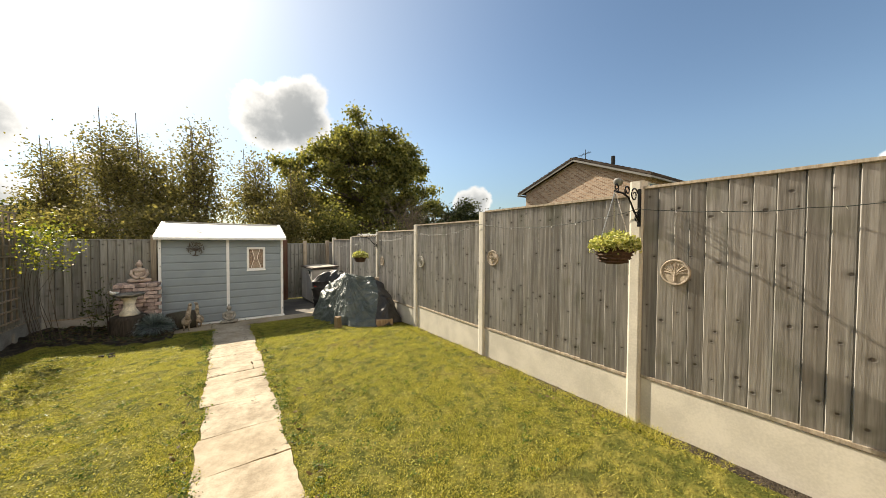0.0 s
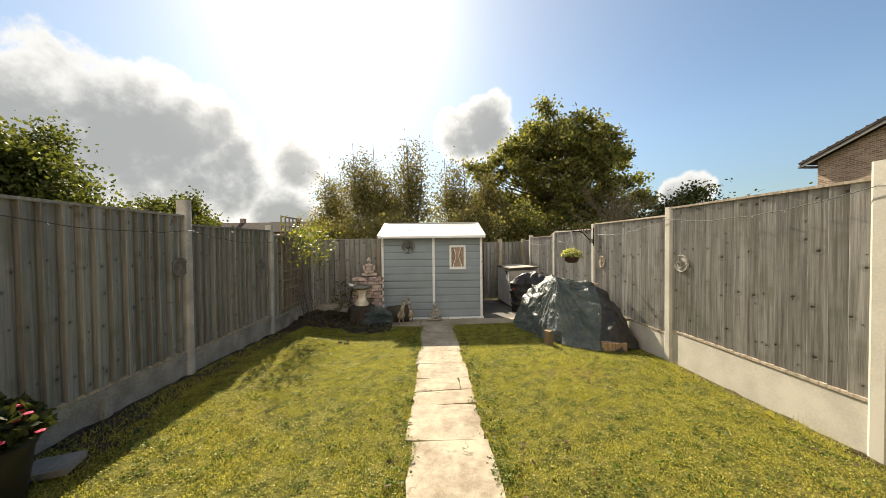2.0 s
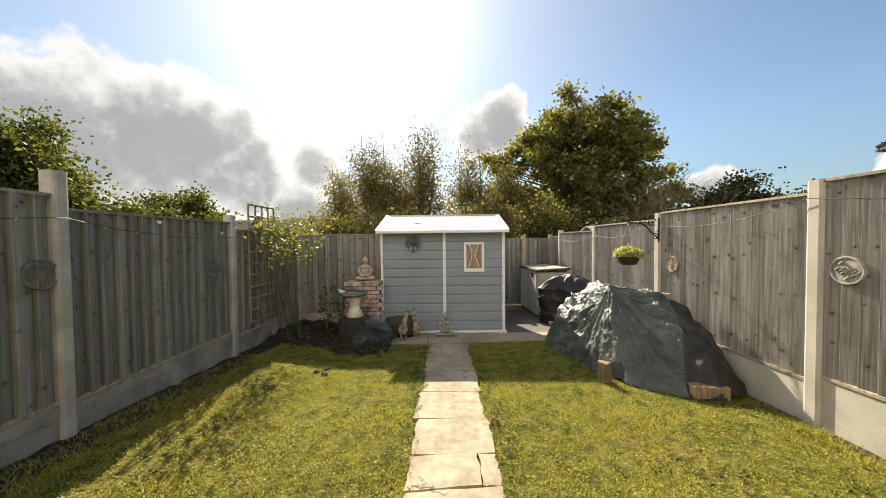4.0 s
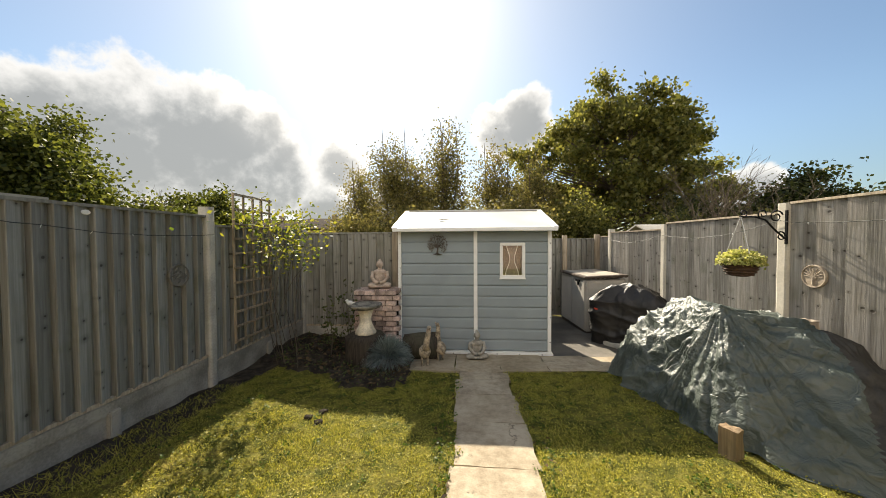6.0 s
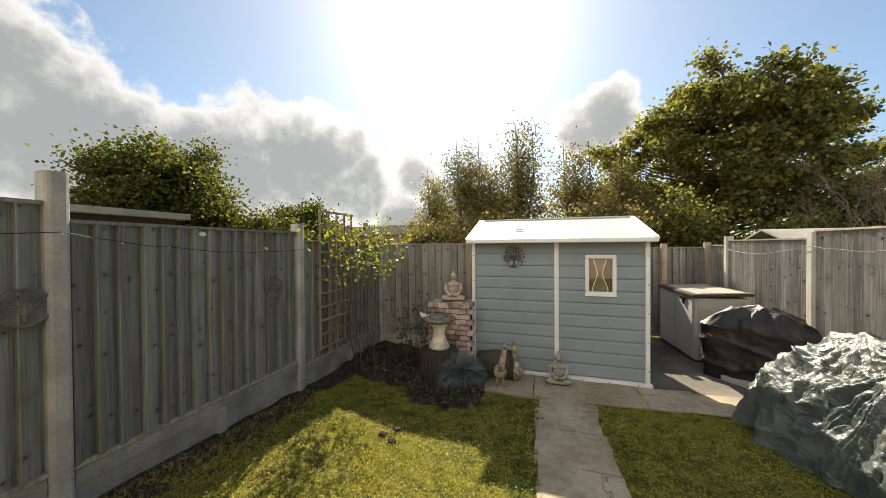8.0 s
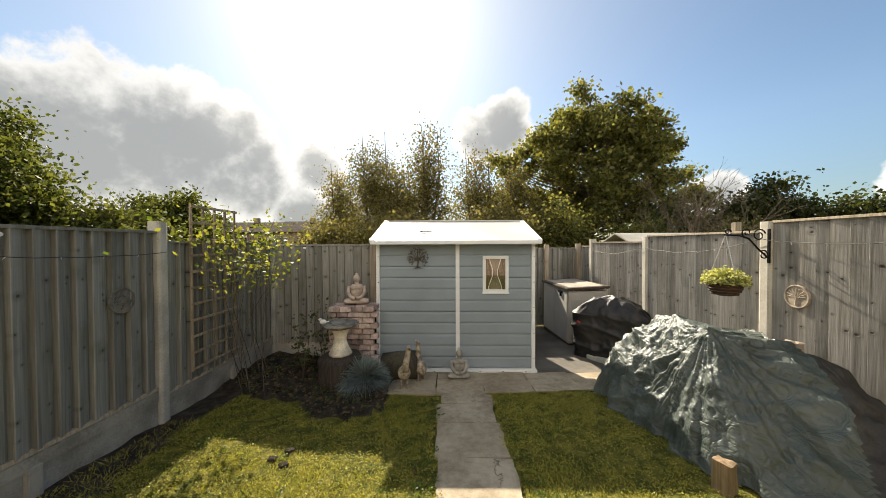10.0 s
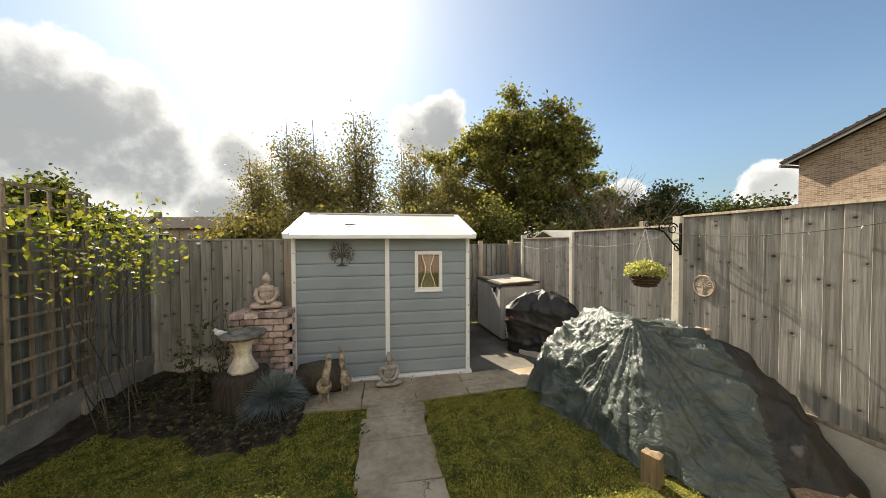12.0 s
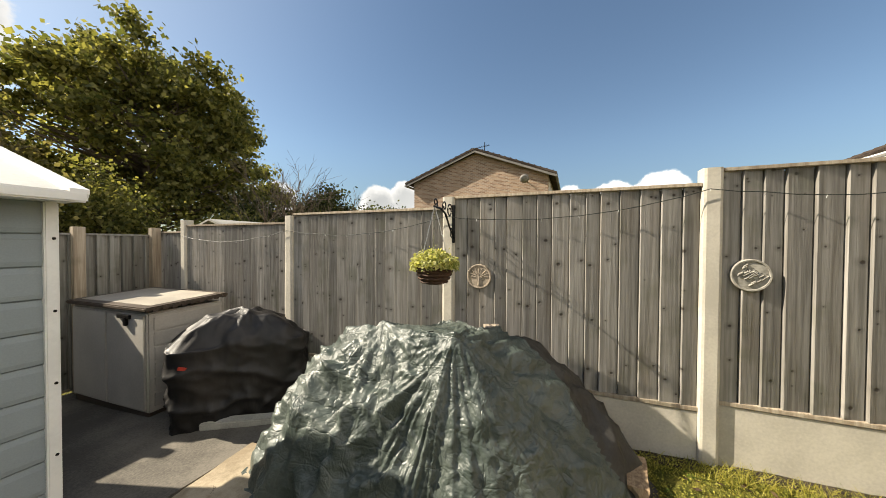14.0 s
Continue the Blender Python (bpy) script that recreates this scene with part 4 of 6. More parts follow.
def rim_at(a, cx, cy):
    """Distance from (cx, cy) to the heap's edge in direction a."""
    d = Vector((math.cos(a), math.sin(a)))
    best = 0.3
    n = len(TARP_RIM)
    for i in range(n):
        p, q = Vector(TARP_RIM[i]) - Vector((cx, cy)), Vector(TARP_RIM[(i + 1) % n]) - Vector((cx, cy))
        e = q - p
        den = d.x * e.y - d.y * e.x
        if abs(den) < 1e-9:
            continue
        t = (p.x * e.y - p.y * e.x) / den
        u = (p.x * d.y - p.y * d.x) / den
        if t > 0 and -1e-6 <= u <= 1 + 1e-6:
            best = max(best, t)
    return best


def tarp():
    T = thing("tarpaulin_heap", "dark green tarpaulin draped over a garden heap by the fence", "tarpaulin", (0, 0, 0))
    cx, cy = 2.55, 5.92
    na, nr = 320, 130
    bm = bmesh.new()
    rings = []
    for j in range(nr + 1):
        v = j / nr
        ring = []
        for i in range(na):
            a = 2 * math.pi * i / na
            R = rim_at(a, cx, cy) * (1 + 0.03 * math.sin(7 * a) + 0.02 * math.sin(17 * a + 1))
            r = R * (1 - v)
            x, y = cx + r * math.cos(a), cy + r * math.sin(a)
            g = gz(x, y)
            # height: the flat top, then slopes that hang from its edge to the ground
            q = nearest_top(x, y)
            d = math.hypot(x - q.x, y - q.y)
            tz = 0.885 - 0.12 * max(0.0, q.x - 2.45) - 0.02 * (q.y - 5.69) - g
            t = 0.0
            if d > 1e-4:
                Rp = max(0.05, rim_at(math.atan2(y - q.y, x - q.x), q.x, q.y))
                t = min(1.0, d / Rp)
            bulge = min(1.0, max(0.0, (y - 6.1) / 0.4)) * min(1.0, max(0.0, (2.9 - x) / 0.3))
            shoulder = min(1.0, max(0.0, (x - 2.62) / 0.3)) * min(1.0, max(0.0, (5.7 - y) / 0.3))
            prof = (1 - bulge) * (1 - t ** (1.10 + 0.7 * shoulder)) ** 0.96 + bulge * (1 - t ** 1.7) ** 0.85
            w = t * (1 - t)
            # tight folds that fan out from the two corners of what lies beneath
            fan = 0.0
            for px, py, k in ((2.36, 5.69, 9), (2.50, 6.25, 8)):
                phi = math.atan2(y - py, x - px)
                near = math.exp(-((x - px) ** 2 + (y - py) ** 2) / 0.5)
                fan += near * (1 - abs(math.sin(0.5 * k * phi + 0.8 * noise.noise((phi * 2, t * 2, px))))) ** 2
            phi = math.atan2(y - 5.70, x - 2.40)
            z = tz * prof + 0.16 * w * (fan - 0.45) + 0.05 * w * (1 - 2 * abs(math.sin(9 * phi + 2.2 * noise.noise((x * 2, y * 2, 1.0)))))
            if t == 0.0:
                z -= 0.03 * min(abs(q.x - 2.36), 0.25) / 0.25 * (1 + noise.noise((x * 5, y * 5, 1.0)))

            def crease(f, k):
                return 1 - 2 * min(1.0, 2.2 * abs(noise.noise((x * f + k, y * f, z * f))))

            # long wrinkles that run down from the corners, and the corners themselves
            run, total = 0.0, 1e-6
            for px, py in ((2.36, 5.69), (2.50, 6.25)):
                dx, dy = x - px, y - py
                dd = math.hypot(dx, dy)
                near = math.exp(-dd * dd / 0.12)
                ang = math.atan2(dy, dx)
                wr = 1 - 2.6 * abs(noise.noise((math.cos(ang) * 5, math.sin(ang) * 5, dd * 0.8 + px)))
                wr += 0.6 * (1 - 2.6 * abs(noise.noise((math.cos(ang) * 12, math.sin(ang) * 12, dd * 1.6 + py))))
                run, total = run + near * wr * min(1.0, dd * 4), total + near
                z += 0.045 * math.exp(-dd / 0.10)
            loose = min(1.0, max(0.0, (y - 5.75) / 0.6)) * min(1.0, max(0.0, t * 2))
            rip = 0.018 * run / total + (0.010 + 0.020 * loose) * crease(4.0, 0) + (0.005 + 0.012 * loose) * crease(8.0, 5) + 0.003 * crease(17.0, 2)
            edge = min(1.0, v * 6)
            out = 0.05 * noise.noise((x * 5, y * 5, 9.0)) * (1 - v)
            ring.append(bm.verts.new((x + rip * 0.8 * math.cos(a) + out, y + rip * 0.8 * math.sin(a), g + max(0.012, z * (1 if v > 0.02 else 0.4) + rip * edge))))
        rings.append(ring)
    for p, q in zip(rings, rings[1:]):
        for i in range(na):
            bm.faces.new((p[i], p[(i + 1) % na], q[(i + 1) % na], q[i]))
    bmesh.ops.remove_doubles(bm, verts=rings[-1], dist=0.02)
    bm.faces.ensure_lookup_table()
    bm.faces.index_update()
    # fence-side faces become a darker sheet; part of its tone is painted shade
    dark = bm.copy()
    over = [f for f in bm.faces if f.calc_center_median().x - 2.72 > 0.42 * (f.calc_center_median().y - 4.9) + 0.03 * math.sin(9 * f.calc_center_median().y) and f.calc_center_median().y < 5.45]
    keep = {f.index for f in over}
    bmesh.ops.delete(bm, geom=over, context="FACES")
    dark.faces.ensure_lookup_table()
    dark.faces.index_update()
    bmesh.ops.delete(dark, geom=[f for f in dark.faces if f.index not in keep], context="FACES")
    part("sheet", bm, tarp_mat, T, "crumpled dark green sheet", True)
    part("under_sheet", dark, tarp_dark, T, "brown-black sheet beside the fence, its dark tone partly the heap's shade", True)
    return T


tarp()


def rough_block(size, seed, jag=0.1):
    """Cleft block of wood or stone."""
    bm = bmesh.new()
    bmesh.ops.create_cube(bm, size=1)
    bmesh.ops.subdivide_edges(bm, edges=list(bm.edges), cuts=3, use_grid_fill=True)
    for v in bm.verts:
        d = Vector((noise.noise(v.co * 2 + Vector((seed, 0, 0))), noise.noise(v.co * 2 + Vector((0, seed, 0))), noise.noise(v.co * 2 + Vector((0, 0, seed)))))
        v.co += d * jag
        v.co = Vector((v.co.x * size[0], v.co.y * size[1], v.co.z * size[2]))
    return bm


whole("wood_block", rough_block((0.085, 0.11, 0.23), 4), wood_log, "split log standing against the tarpaulin", "log", (1.99, 5.08, gz(2, 5.06) + 0.10), 25, smooth=False)
whole("wood_block", rough_block((0.32, 0.11, 0.13), 7), wood_log, "split log weighing down the tarpaulin edge", "log", (2.78, 4.66, gz(2.8, 4.6) + 0.06), -6)
whole("stone", rough_block((0.13, 0.12, 0.14), 11, 0.2), terracotta, "rough pinkish stone on top of the tarpaulin", "stone", (2.98, 5.60, 0.76), 20)

# ---------------------------------------------------------------- statues and bird bath


def seated_figure(name, label, at, h, mat, rz=0.0, group=""):
    """Seated cross-legged stone figure, one plain mesh."""
    bm = bmesh.new()
    add_ball(bm, (0, 0.02, 0.07), 0.30, 3, (1.25, 0.85, 0.26))
    add_ball(bm, (-0.24, -0.10, 0.10), 0.14, 2, (1.2, 1.0, 0.7))
    add_ball(bm, (0.24, -0.10, 0.10), 0.14, 2, (1.2, 1.0, 0.7))
    add_ball(bm, (0, 0.04, 0.36), 0.20, 3, (0.95, 0.72, 1.25))
    add_ball(bm, (0, 0.03, 0.52), 0.19, 3, (1.15, 0.72, 0.65))
    for s in (-1, 1):
        add_tube(bm, [(0.21 * s, 0.03, 0.55), (0.27 * s, 0.0, 0.36), (0.15 * s, -0.14, 0.22), (0.02 * s, -0.2, 0.2)], 0.075, 0.05, 8)
    add_tube(bm, [(0, 0.02, 0.58), (0, 0.01, 0.70)], 0.075, 0.07, 10)
    add_ball(bm, (0, 0.0, 0.80), 0.115, 3, (0.92, 1.0, 1.18))
    add_ball(bm, (0, 0.03, 0.935), 0.05, 2)
    for s in (-1, 1):
        add_ball(bm, (0.105 * s, 0.01, 0.77), 0.03, 1, (0.5, 0.8, 1.8))
    for v in bm.verts:
        v.co += Vector((noise.noise(v.co * 14), noise.noise(v.co * 14 + Vector((3, 0, 0))), noise.noise(v.co * 14 + Vector((0, 5, 0))))) * 0.012
        v.co *= h / 0.98
    return whole(name, bm, mat, label, "statue", at, rz, group, smooth=True)


PLZ = 0.80
seated_figure("buddha_statue", "pinkish stone seated statue on a brick plinth", (-1.22, 7.43, PLZ + 0.012), 0.44, statue_pink, 8)
seated_figure("buddha_statue", "small grey stone seated statue on the paving by the shed", (0.245, 7.20, gz(0.2, 7.2) + 0.025), 0.40, statue_grey, 6)


def duck(at, h, lean, rz, label):
    bm = bmesh.new()
    add_ball(bm, (0, 0, 0.34), 0.20, 3, (0.72, 1.0, 0.8), Euler((-0.5, 0, 0)).to_quaternion())
    add_tube(bm, [(0, 0.10, 0.36), (0, 0.26, 0.26)], 0.09, 0.02, 8)
    add_tube(bm, [(0, -0.12, 0.42), (0.01, -0.15, 0.60), (0.02 + lean, -0.10, 0.80), (0.03 + lean, -0.10, 0.92)], 0.085, 0.05, 10)
    add_ball(bm, (0.03 + lean, -0.13, 0.94), 0.065, 2, (0.8, 1.2, 0.9))
    add_tube(bm, [(0.03 + lean, -0.18, 0.94), (0.035 + lean, -0.27, 0.985)], 0.035, 0.012, 6)
    for s in (-1, 1):
        add_tube(bm, [(0.07 * s, 0, 0.22), (0.07 * s, -0.01, 0.02)], 0.028, 0.022, 6)
        add_ball(bm, (0.07 * s, -0.05, 0.015), 0.06, 1, (0.8, 1.2, 0.25))
    for v in bm.verts:
        v.co *= h
    return whole("duck_statue", bm, duck_stone, label, "statue", at, rz, "garden ducks", smooth=True)


duck((-0.46, 6.85, gz(-0.46, 6.85) + 0.012), 0.55, 0.05, 20, "mottled stone runner duck with a raised pale head")
duck((-0.27, 7.10, gz(-0.27, 7.1) + 0.012), 0.52, 0.0, -150, "dark mottled stone runner duck facing the shed")

BATH = thing("bird_bath", "stone bird bath with a dark basin on a fluted pale pedestal", "bird bath", (-1.27, 6.88, 0.27))
part("pedestal", lathe([(0.135, 0), (0.14, 0.03), (0.115, 0.07), (0.085, 0.13), (0.075, 0.2), (0.085, 0.27), (0.11, 0.32), (0.12, 0.335)], 40, 0.05, 9), white_stone, BATH, "pale fluted pedestal", True)
part("basin", lathe([(0.05, 0.33), (0.13, 0.335), (0.20, 0.36), (0.225, 0.385), (0.222, 0.40), (0.20, 0.398), (0.14, 0.375), (0.02, 0.37)], 48, 0.03, 13), basin_dark, BATH, "dark mossy basin", True)
bm = bmesh.new()
add_ball(bm, (0, 0, 0.03), 0.035, 2, (1.3, 0.9, 0.9))
add_ball(bm, (-0.035, 0, 0.058), 0.02, 2)
add_tube(bm, [(0.03, 0, 0.03), (0.075, 0, 0.035)], 0.016, 0.006, 6)
add_tube(bm, [(-0.05, 0, 0.058), (-0.066, 0, 0.056)], 0.007, 0.002, 5)
part("bird_figure", bm, bird_white, BATH, "small white bird on the rim", True, pose(-0.20, -0.05, 0.395))

STUMP = thing("tree_stump", "dark tree stump carrying the bird bath", "stump", (-1.27, 6.88, 0.0))
part("trunk", lathe([(0.29, gz(-1.27, 6.88) - 0.05), (0.275, 0.05), (0.26, 0.2), (0.25, 0.255), (0.20, 0.272), (0.02, 0.27)], 30, 0.06, 5), bark_shade, STUMP, "", True)

POT = thing("fescue_tub", "brown tub with a mound of blue-grey fescue grass", "potted plant", (-0.93, 6.74, gz(-0.93, 6.74) - 0.05))
part("tub", lathe([(0.17, -0.02), (0.215, 0.2), (0.225, 0.24), (0.20, 0.245), (0.19, 0.2), (0.02, 0.2)], 28, 0.01), pot_brown, POT, "brown tub", True)
rng = np.random.default_rng(8)
n = 7000
th, ph = rng.uniform(0, 2 * np.pi, n), np.arccos(rng.uniform(0.02, 1, n))
d = np.stack([np.sin(ph) * np.cos(th), np.sin(ph) * np.sin(th), np.cos(ph)], 1)
L = rng.uniform(0.15, 0.30, n)[:, None]
root = d * [0.10, 0.10, 0.02] + [0, 0, 0.22]
tip = root + d * L + np.array([0, 0, -1]) * (L ** 2) * 1.7 * (np.sin(ph) ** 2)[:, None]
midp = (root + tip) / 2 + np.array([0, 0, 0.03])
side = np.cross(d, rng.normal(size=(n, 3)))
side /= np.linalg.norm(side, axis=1)[:, None] + 1e-9
v = np.stack([root - side * 0.0015, root + side * 0.0015, midp + side * 0.0016, tip, midp - side * 0.0016], 1).reshape(-1, 3)
part("grass_mound", soup("grass_mound", v, 5, leaf_fescue), leaf_fescue, POT, "arching blue-grey grass blades")

bm = bmesh.new()
add_tube(bm, [(-0.22, 0.02, 0.10), (0.0, 0, 0.13), (0.24, -0.02, 0.14)], 0.20, 0.18, 18)
for v in bm.verts:
    v.co += Vector((noise.noise(v.co * 6), noise.noise(v.co * 6 + Vector((4, 0, 0))), noise.noise(v.co * 6 + Vector((0, 4, 0))))) * 0.03
whole("log", bm, bark_shade, "thick dark log lying against the shed", "log", (-0.56, 7.22, gz(-0.6, 7.2) + 0.05), 6, smooth=True)

# brick plinth, brick by brick
PL = thing("brick_plinth", "dry-stacked plinth of old pinkish bricks beside the shed", "plinth", (0, 0, 0))
rnd = random.Random(12)
bm = box(-0.075, 0.075, -0.05, 0.05, 0, 0.066, 0.006)
for v in bm.verts:
    v.co += Vector((noise.noise(v.co * 30), noise.noise(v.co * 30 + Vector((3, 0, 0))), 0)) * 0.004
brick_me = to_mesh("brick", bm, loose_brick)
bm = box(-0.05, 0.05, -0.05, 0.05, 0, 0.066, 0.006)
half_me = to_mesh("brick", bm, loose_brick)
part("core", box(-1.53, -0.99, 7.34, 7.64, -0.35, PLZ - 0.02, 0), soil_mat, PL, "dark rubble core")
row, z = 0, PLZ - 0.072
while z > -0.30:
    x = -1.56 + (0.0 if row % 2 else 0.0)
    if row % 2:
        part("brick", half_me, loose_brick, PL, m=pose(x + 0.05, 7.295 + rnd.uniform(-0.012, 0.012), z, 0, 0, rnd.uniform(-3, 3)))
        x += 0.108
    while x < -0.96:
        full = x + 0.15 < -0.88
        w = 0.15 if full else 0.10
        part("brick", brick_me if full else half_me, loose_brick, PL, m=pose(x + w / 2, 7.295 + rnd.uniform(-0.014, 0.014), z, rnd.uniform(-1, 1), rnd.uniform(-1, 1), rnd.uniform(-3, 3)))
        x += w + 0.008
    for k in range(2):
        part("brick", brick_me, loose_brick, PL, m=pose(-1.515 + rnd.uniform(-0.01, 0.01), 7.43 + 0.16 * k, z, 0, 0, 90 + rnd.uniform(-3, 3)))
    z -= 0.076
    row += 1
for i in range(4):
    for k in range(3):
        part("brick", brick_me, loose_brick, PL, m=pose(-1.45 + 0.156 * i, 7.36 + 0.108 * k, PLZ - 0.066 + 0.002, 0, 0, rnd.uniform(-2, 2)))

# ---------------------------------------------------------------- hanging baskets and brackets


def scroll(cx, cz, r, a0, turns, sgn):
    pts = []
    for i in range(22):
        t = i / 21
        a = a0 + sgn * t * turns * 2 * math.pi
        q = r * (1 - 0.72 * t)
        pts.append((cx + q * math.cos(a), 0, cz + q * math.sin(a)))
    return pts


def bracket(at, group):
    """Scrolled iron arm; local -x points into the garden."""
    b = thing("plant_bracket", "black wrought-iron scroll bracket fixed to a concrete post", "bracket", at, 0, group)
    part("back_plate", box(-0.012, 0.0, -0.014, 0.014, -0.27, 0.06, 0.003), black_iron, b)
    bm = bmesh.new()
    add_tube(bm, [(-0.01, 0, -0.22), (-0.10, 0, -0.14), (-0.20, 0, -0.03), (-0.30, 0, 0.0), (-0.38, 0, 0.0), (-0.43, 0, 0.005)], 0.0085, 0.0085, 6)
    part("arm", bm, black_iron, b)
    for cx, cz, r, a0, t, s in ((-0.10, 0.0, 0.062, 0.3, 1.4, 1), (-0.055, -0.19, 0.045, 2.0, 1.3, -1), (-0.40, 0.035, 0.038, -1.5, 1.2, 1), (-0.22, 0.025, 0.05, -1.4, 1.3, -1)):
        bm = bmesh.new()
        add_tube(bm, scroll(cx, cz, r, a0, t, s), 0.007, 0.005, 6)
        part("scroll", bm, black_iron, b)
    return b


def basket(at, seed, group):
    """Wicker basket on three chains with a mound of yellow-green foliage."""
    rng = np.random.default_rng(seed)
    b = thing("hanging_basket", "dark wicker hanging basket of yellow-green trailing plants on chains", "hanging basket", at, 0, group)
    part("bowl", lathe([(0.06, -0.125), (0.095, -0.108), (0.125, -0.055), (0.138, 0.0), (0.13, 0.005), (0.11, -0.03), (0.02, -0.04)], 32, 0.015, 16), wicker, b, "dark woven bowl", True)
    for k in range(5):
        bm = bmesh.new()
        r = (0.10, 0.117, 0.129, 0.137, 0.141)[k]
        add_tube(bm, [(r * math.cos(i * math.pi / 12), r * math.sin(i * math.pi / 12), -0.108 + 0.027 * k + 0.004 * (i % 2)) for i in range(25)], 0.008, 0.008, 5)
        part("weave", bm, wicker, b)
    for k in range(3):
        a = 2 * math.pi * k / 3 + 0.5
        bm = bmesh.new()
        p0, p1 = Vector((0.132 * math.cos(a), 0.132 * math.sin(a), 0)), Vector((0, 0, 0.462))
        for i in range(22):
            q = p0.lerp(p1, (i + 0.5) / 22)
            bmesh.ops.create_cone(bm, cap_ends=True, segments=5, radius1=0.0045, radius2=0.0045, depth=0.018, matrix=Matrix.Translation(q) @ (p1 - p0).to_track_quat("Z", "Y").to_matrix().to_4x4())
        part("chain", bm, steel, b)
    n = 2200
    th, rr = rng.uniform(0, 2 * np.pi, n), 0.185 * np.sqrt(rng.uniform(0, 1, n))
    pts = np.stack([rr * np.cos(th), rr * np.sin(th), 0.01 + 0.085 * (1 - (rr / 0.19) ** 2) + rng.normal(0, 0.022, n)], 1)
    part("foliage", leaf_mesh("foliage", pts, 0.022, leaf_basket, rng, 0.3, 1.4), leaf_basket, b, "yellow-green variegated leaves")
    return b


for y, z, seed in ((5.995, 1.74, 1), (0.17, 2.065, 2)):
    bracket((RIGHT_X - 0.054, y, z), "plant brackets")
    basket((RIGHT_X - 0.054 - 0.42, y, z - 0.455), seed + 20, "hanging baskets")

# ---------------------------------------------------------------- plaques


def plaque(at, rz, mat, label, group, r=0.105, style=0):
    """Round relief plaque; local -y faces out."""
    p = thing("wall_plaque", label, "wall plaque", at, rz, group)
    prof = [(0.02, 0), (r, 0), (r, 0.016), (r * 0.96, 0.022), (r * 0.88, 0.021), (r * 0.86, 0.014), (0.01, 0.014)]
    disc = part("disc", lathe(prof, 40), mat, p, "", False, pose(0, 0, 0, 90, 0, 0))
    rnd = random.Random(style)
    bm = bmesh.new()
    if style % 3 == 0:
        for i in range(9):
            a = math.radians(-10 + 25 * i)
            add_tube(bm, [(0, -0.015, -0.04 * r / 0.1), (0.3 * r * math.cos(a), -0.016, 0.25 * r * math.sin(a)), (0.75 * r * math.cos(a), -0.016, 0.1 * r + 0.62 * r * math.sin(a))], 0.006, 0.004, 5)
        add_tube(bm, [(0, -0.015, -0.7 * r), (0, -0.015, 0)], 0.012, 0.008, 6)
    elif style % 3 == 1:
        for i in range(5):
            a, b = math.radians(90 + 144 * i), math.radians(90 + 144 * (i + 1))
            add_tube(bm, [(0.45 * r * math.cos(a), -0.015, 0.45 * r * math.sin(a)), (0.45 * r * math.cos(b), -0.015, 0.45 * r * math.sin(b))], 0.004, 0.004, 5)
        for i in range(14):
            a = i * 2 * math.pi / 14
            add_ball(bm, (0.68 * r * math.cos(a), -0.015, 0.68 * r * math.sin(a)), 0.014, 1, (1.2, 0.4, 1))
    else:
        for i in range(26):
            a = rnd.uniform(0, 6.28)
            d = rnd.uniform(0.05, 0.66) * r
            add_tube(bm, [(d * math.cos(a), -0.015, d * math.sin(a)), (d * math.cos(a) + 0.2 * r, -0.018, d * math.sin(a) + 0.15 * r), (d * math.cos(a) + 0.1 * r, -0.015, d * math.sin(a) + 0.3 * r)], 0.007, 0.004, 5)
    part("relief", bm, mat, p)
    return p


for y, z, st in ((5.77, 1.185, 0), (3.97, 1.27, 2), (2.04, 1.43, 2), (-0.10, 1.415, 0)):
    plaque((RIGHT_X - 0.022, y, z), -90, statue_grey if 3 < y < 5 else terracotta, "round grey relief plaque hung on the sunny fence" if 3 < y < 5 else "round sand-coloured relief plaque hung on the sunny fence", "sunny plaques", 0.105, st)
for y, z, st in ((5.43, 1.215, 2), (3.80, 1.315, 0)):
    plaque((LEFT_X + 0.022, y, z), 90, plaque_dark, "round dark grey relief plaque hung on the shaded fence", "shaded plaques", 0.105, st)

# ---------------------------------------------------------------- maker's tags on the panels


def panel_tag(at, rz):
    """Small oval enamelled tag nailed near the top of a panel; local -y faces out."""
    bm = lathe([(0.002, 0), (0.028, 0), (0.028, 0.003), (0.024, 0.005), (0.002, 0.005)], 20)
    for v in bm.verts:
        v.co.y *= 0.6
    bmesh.ops.rotate(bm, cent=(0, 0, 0), matrix=Matrix.Rotation(radians(90), 3, "X"), verts=list(bm.verts))
    whole("panel_tag", bm, bird_white, "small oval white tag nailed to a fence panel", "tag", at, rz, "panel tags")


panel_tag((LEFT_X + 0.038, 4.72, 1.735), 90)
panel_tag((-2.08, 7.685, 1.61), 0)

# ---------------------------------------------------------------- fairy lights


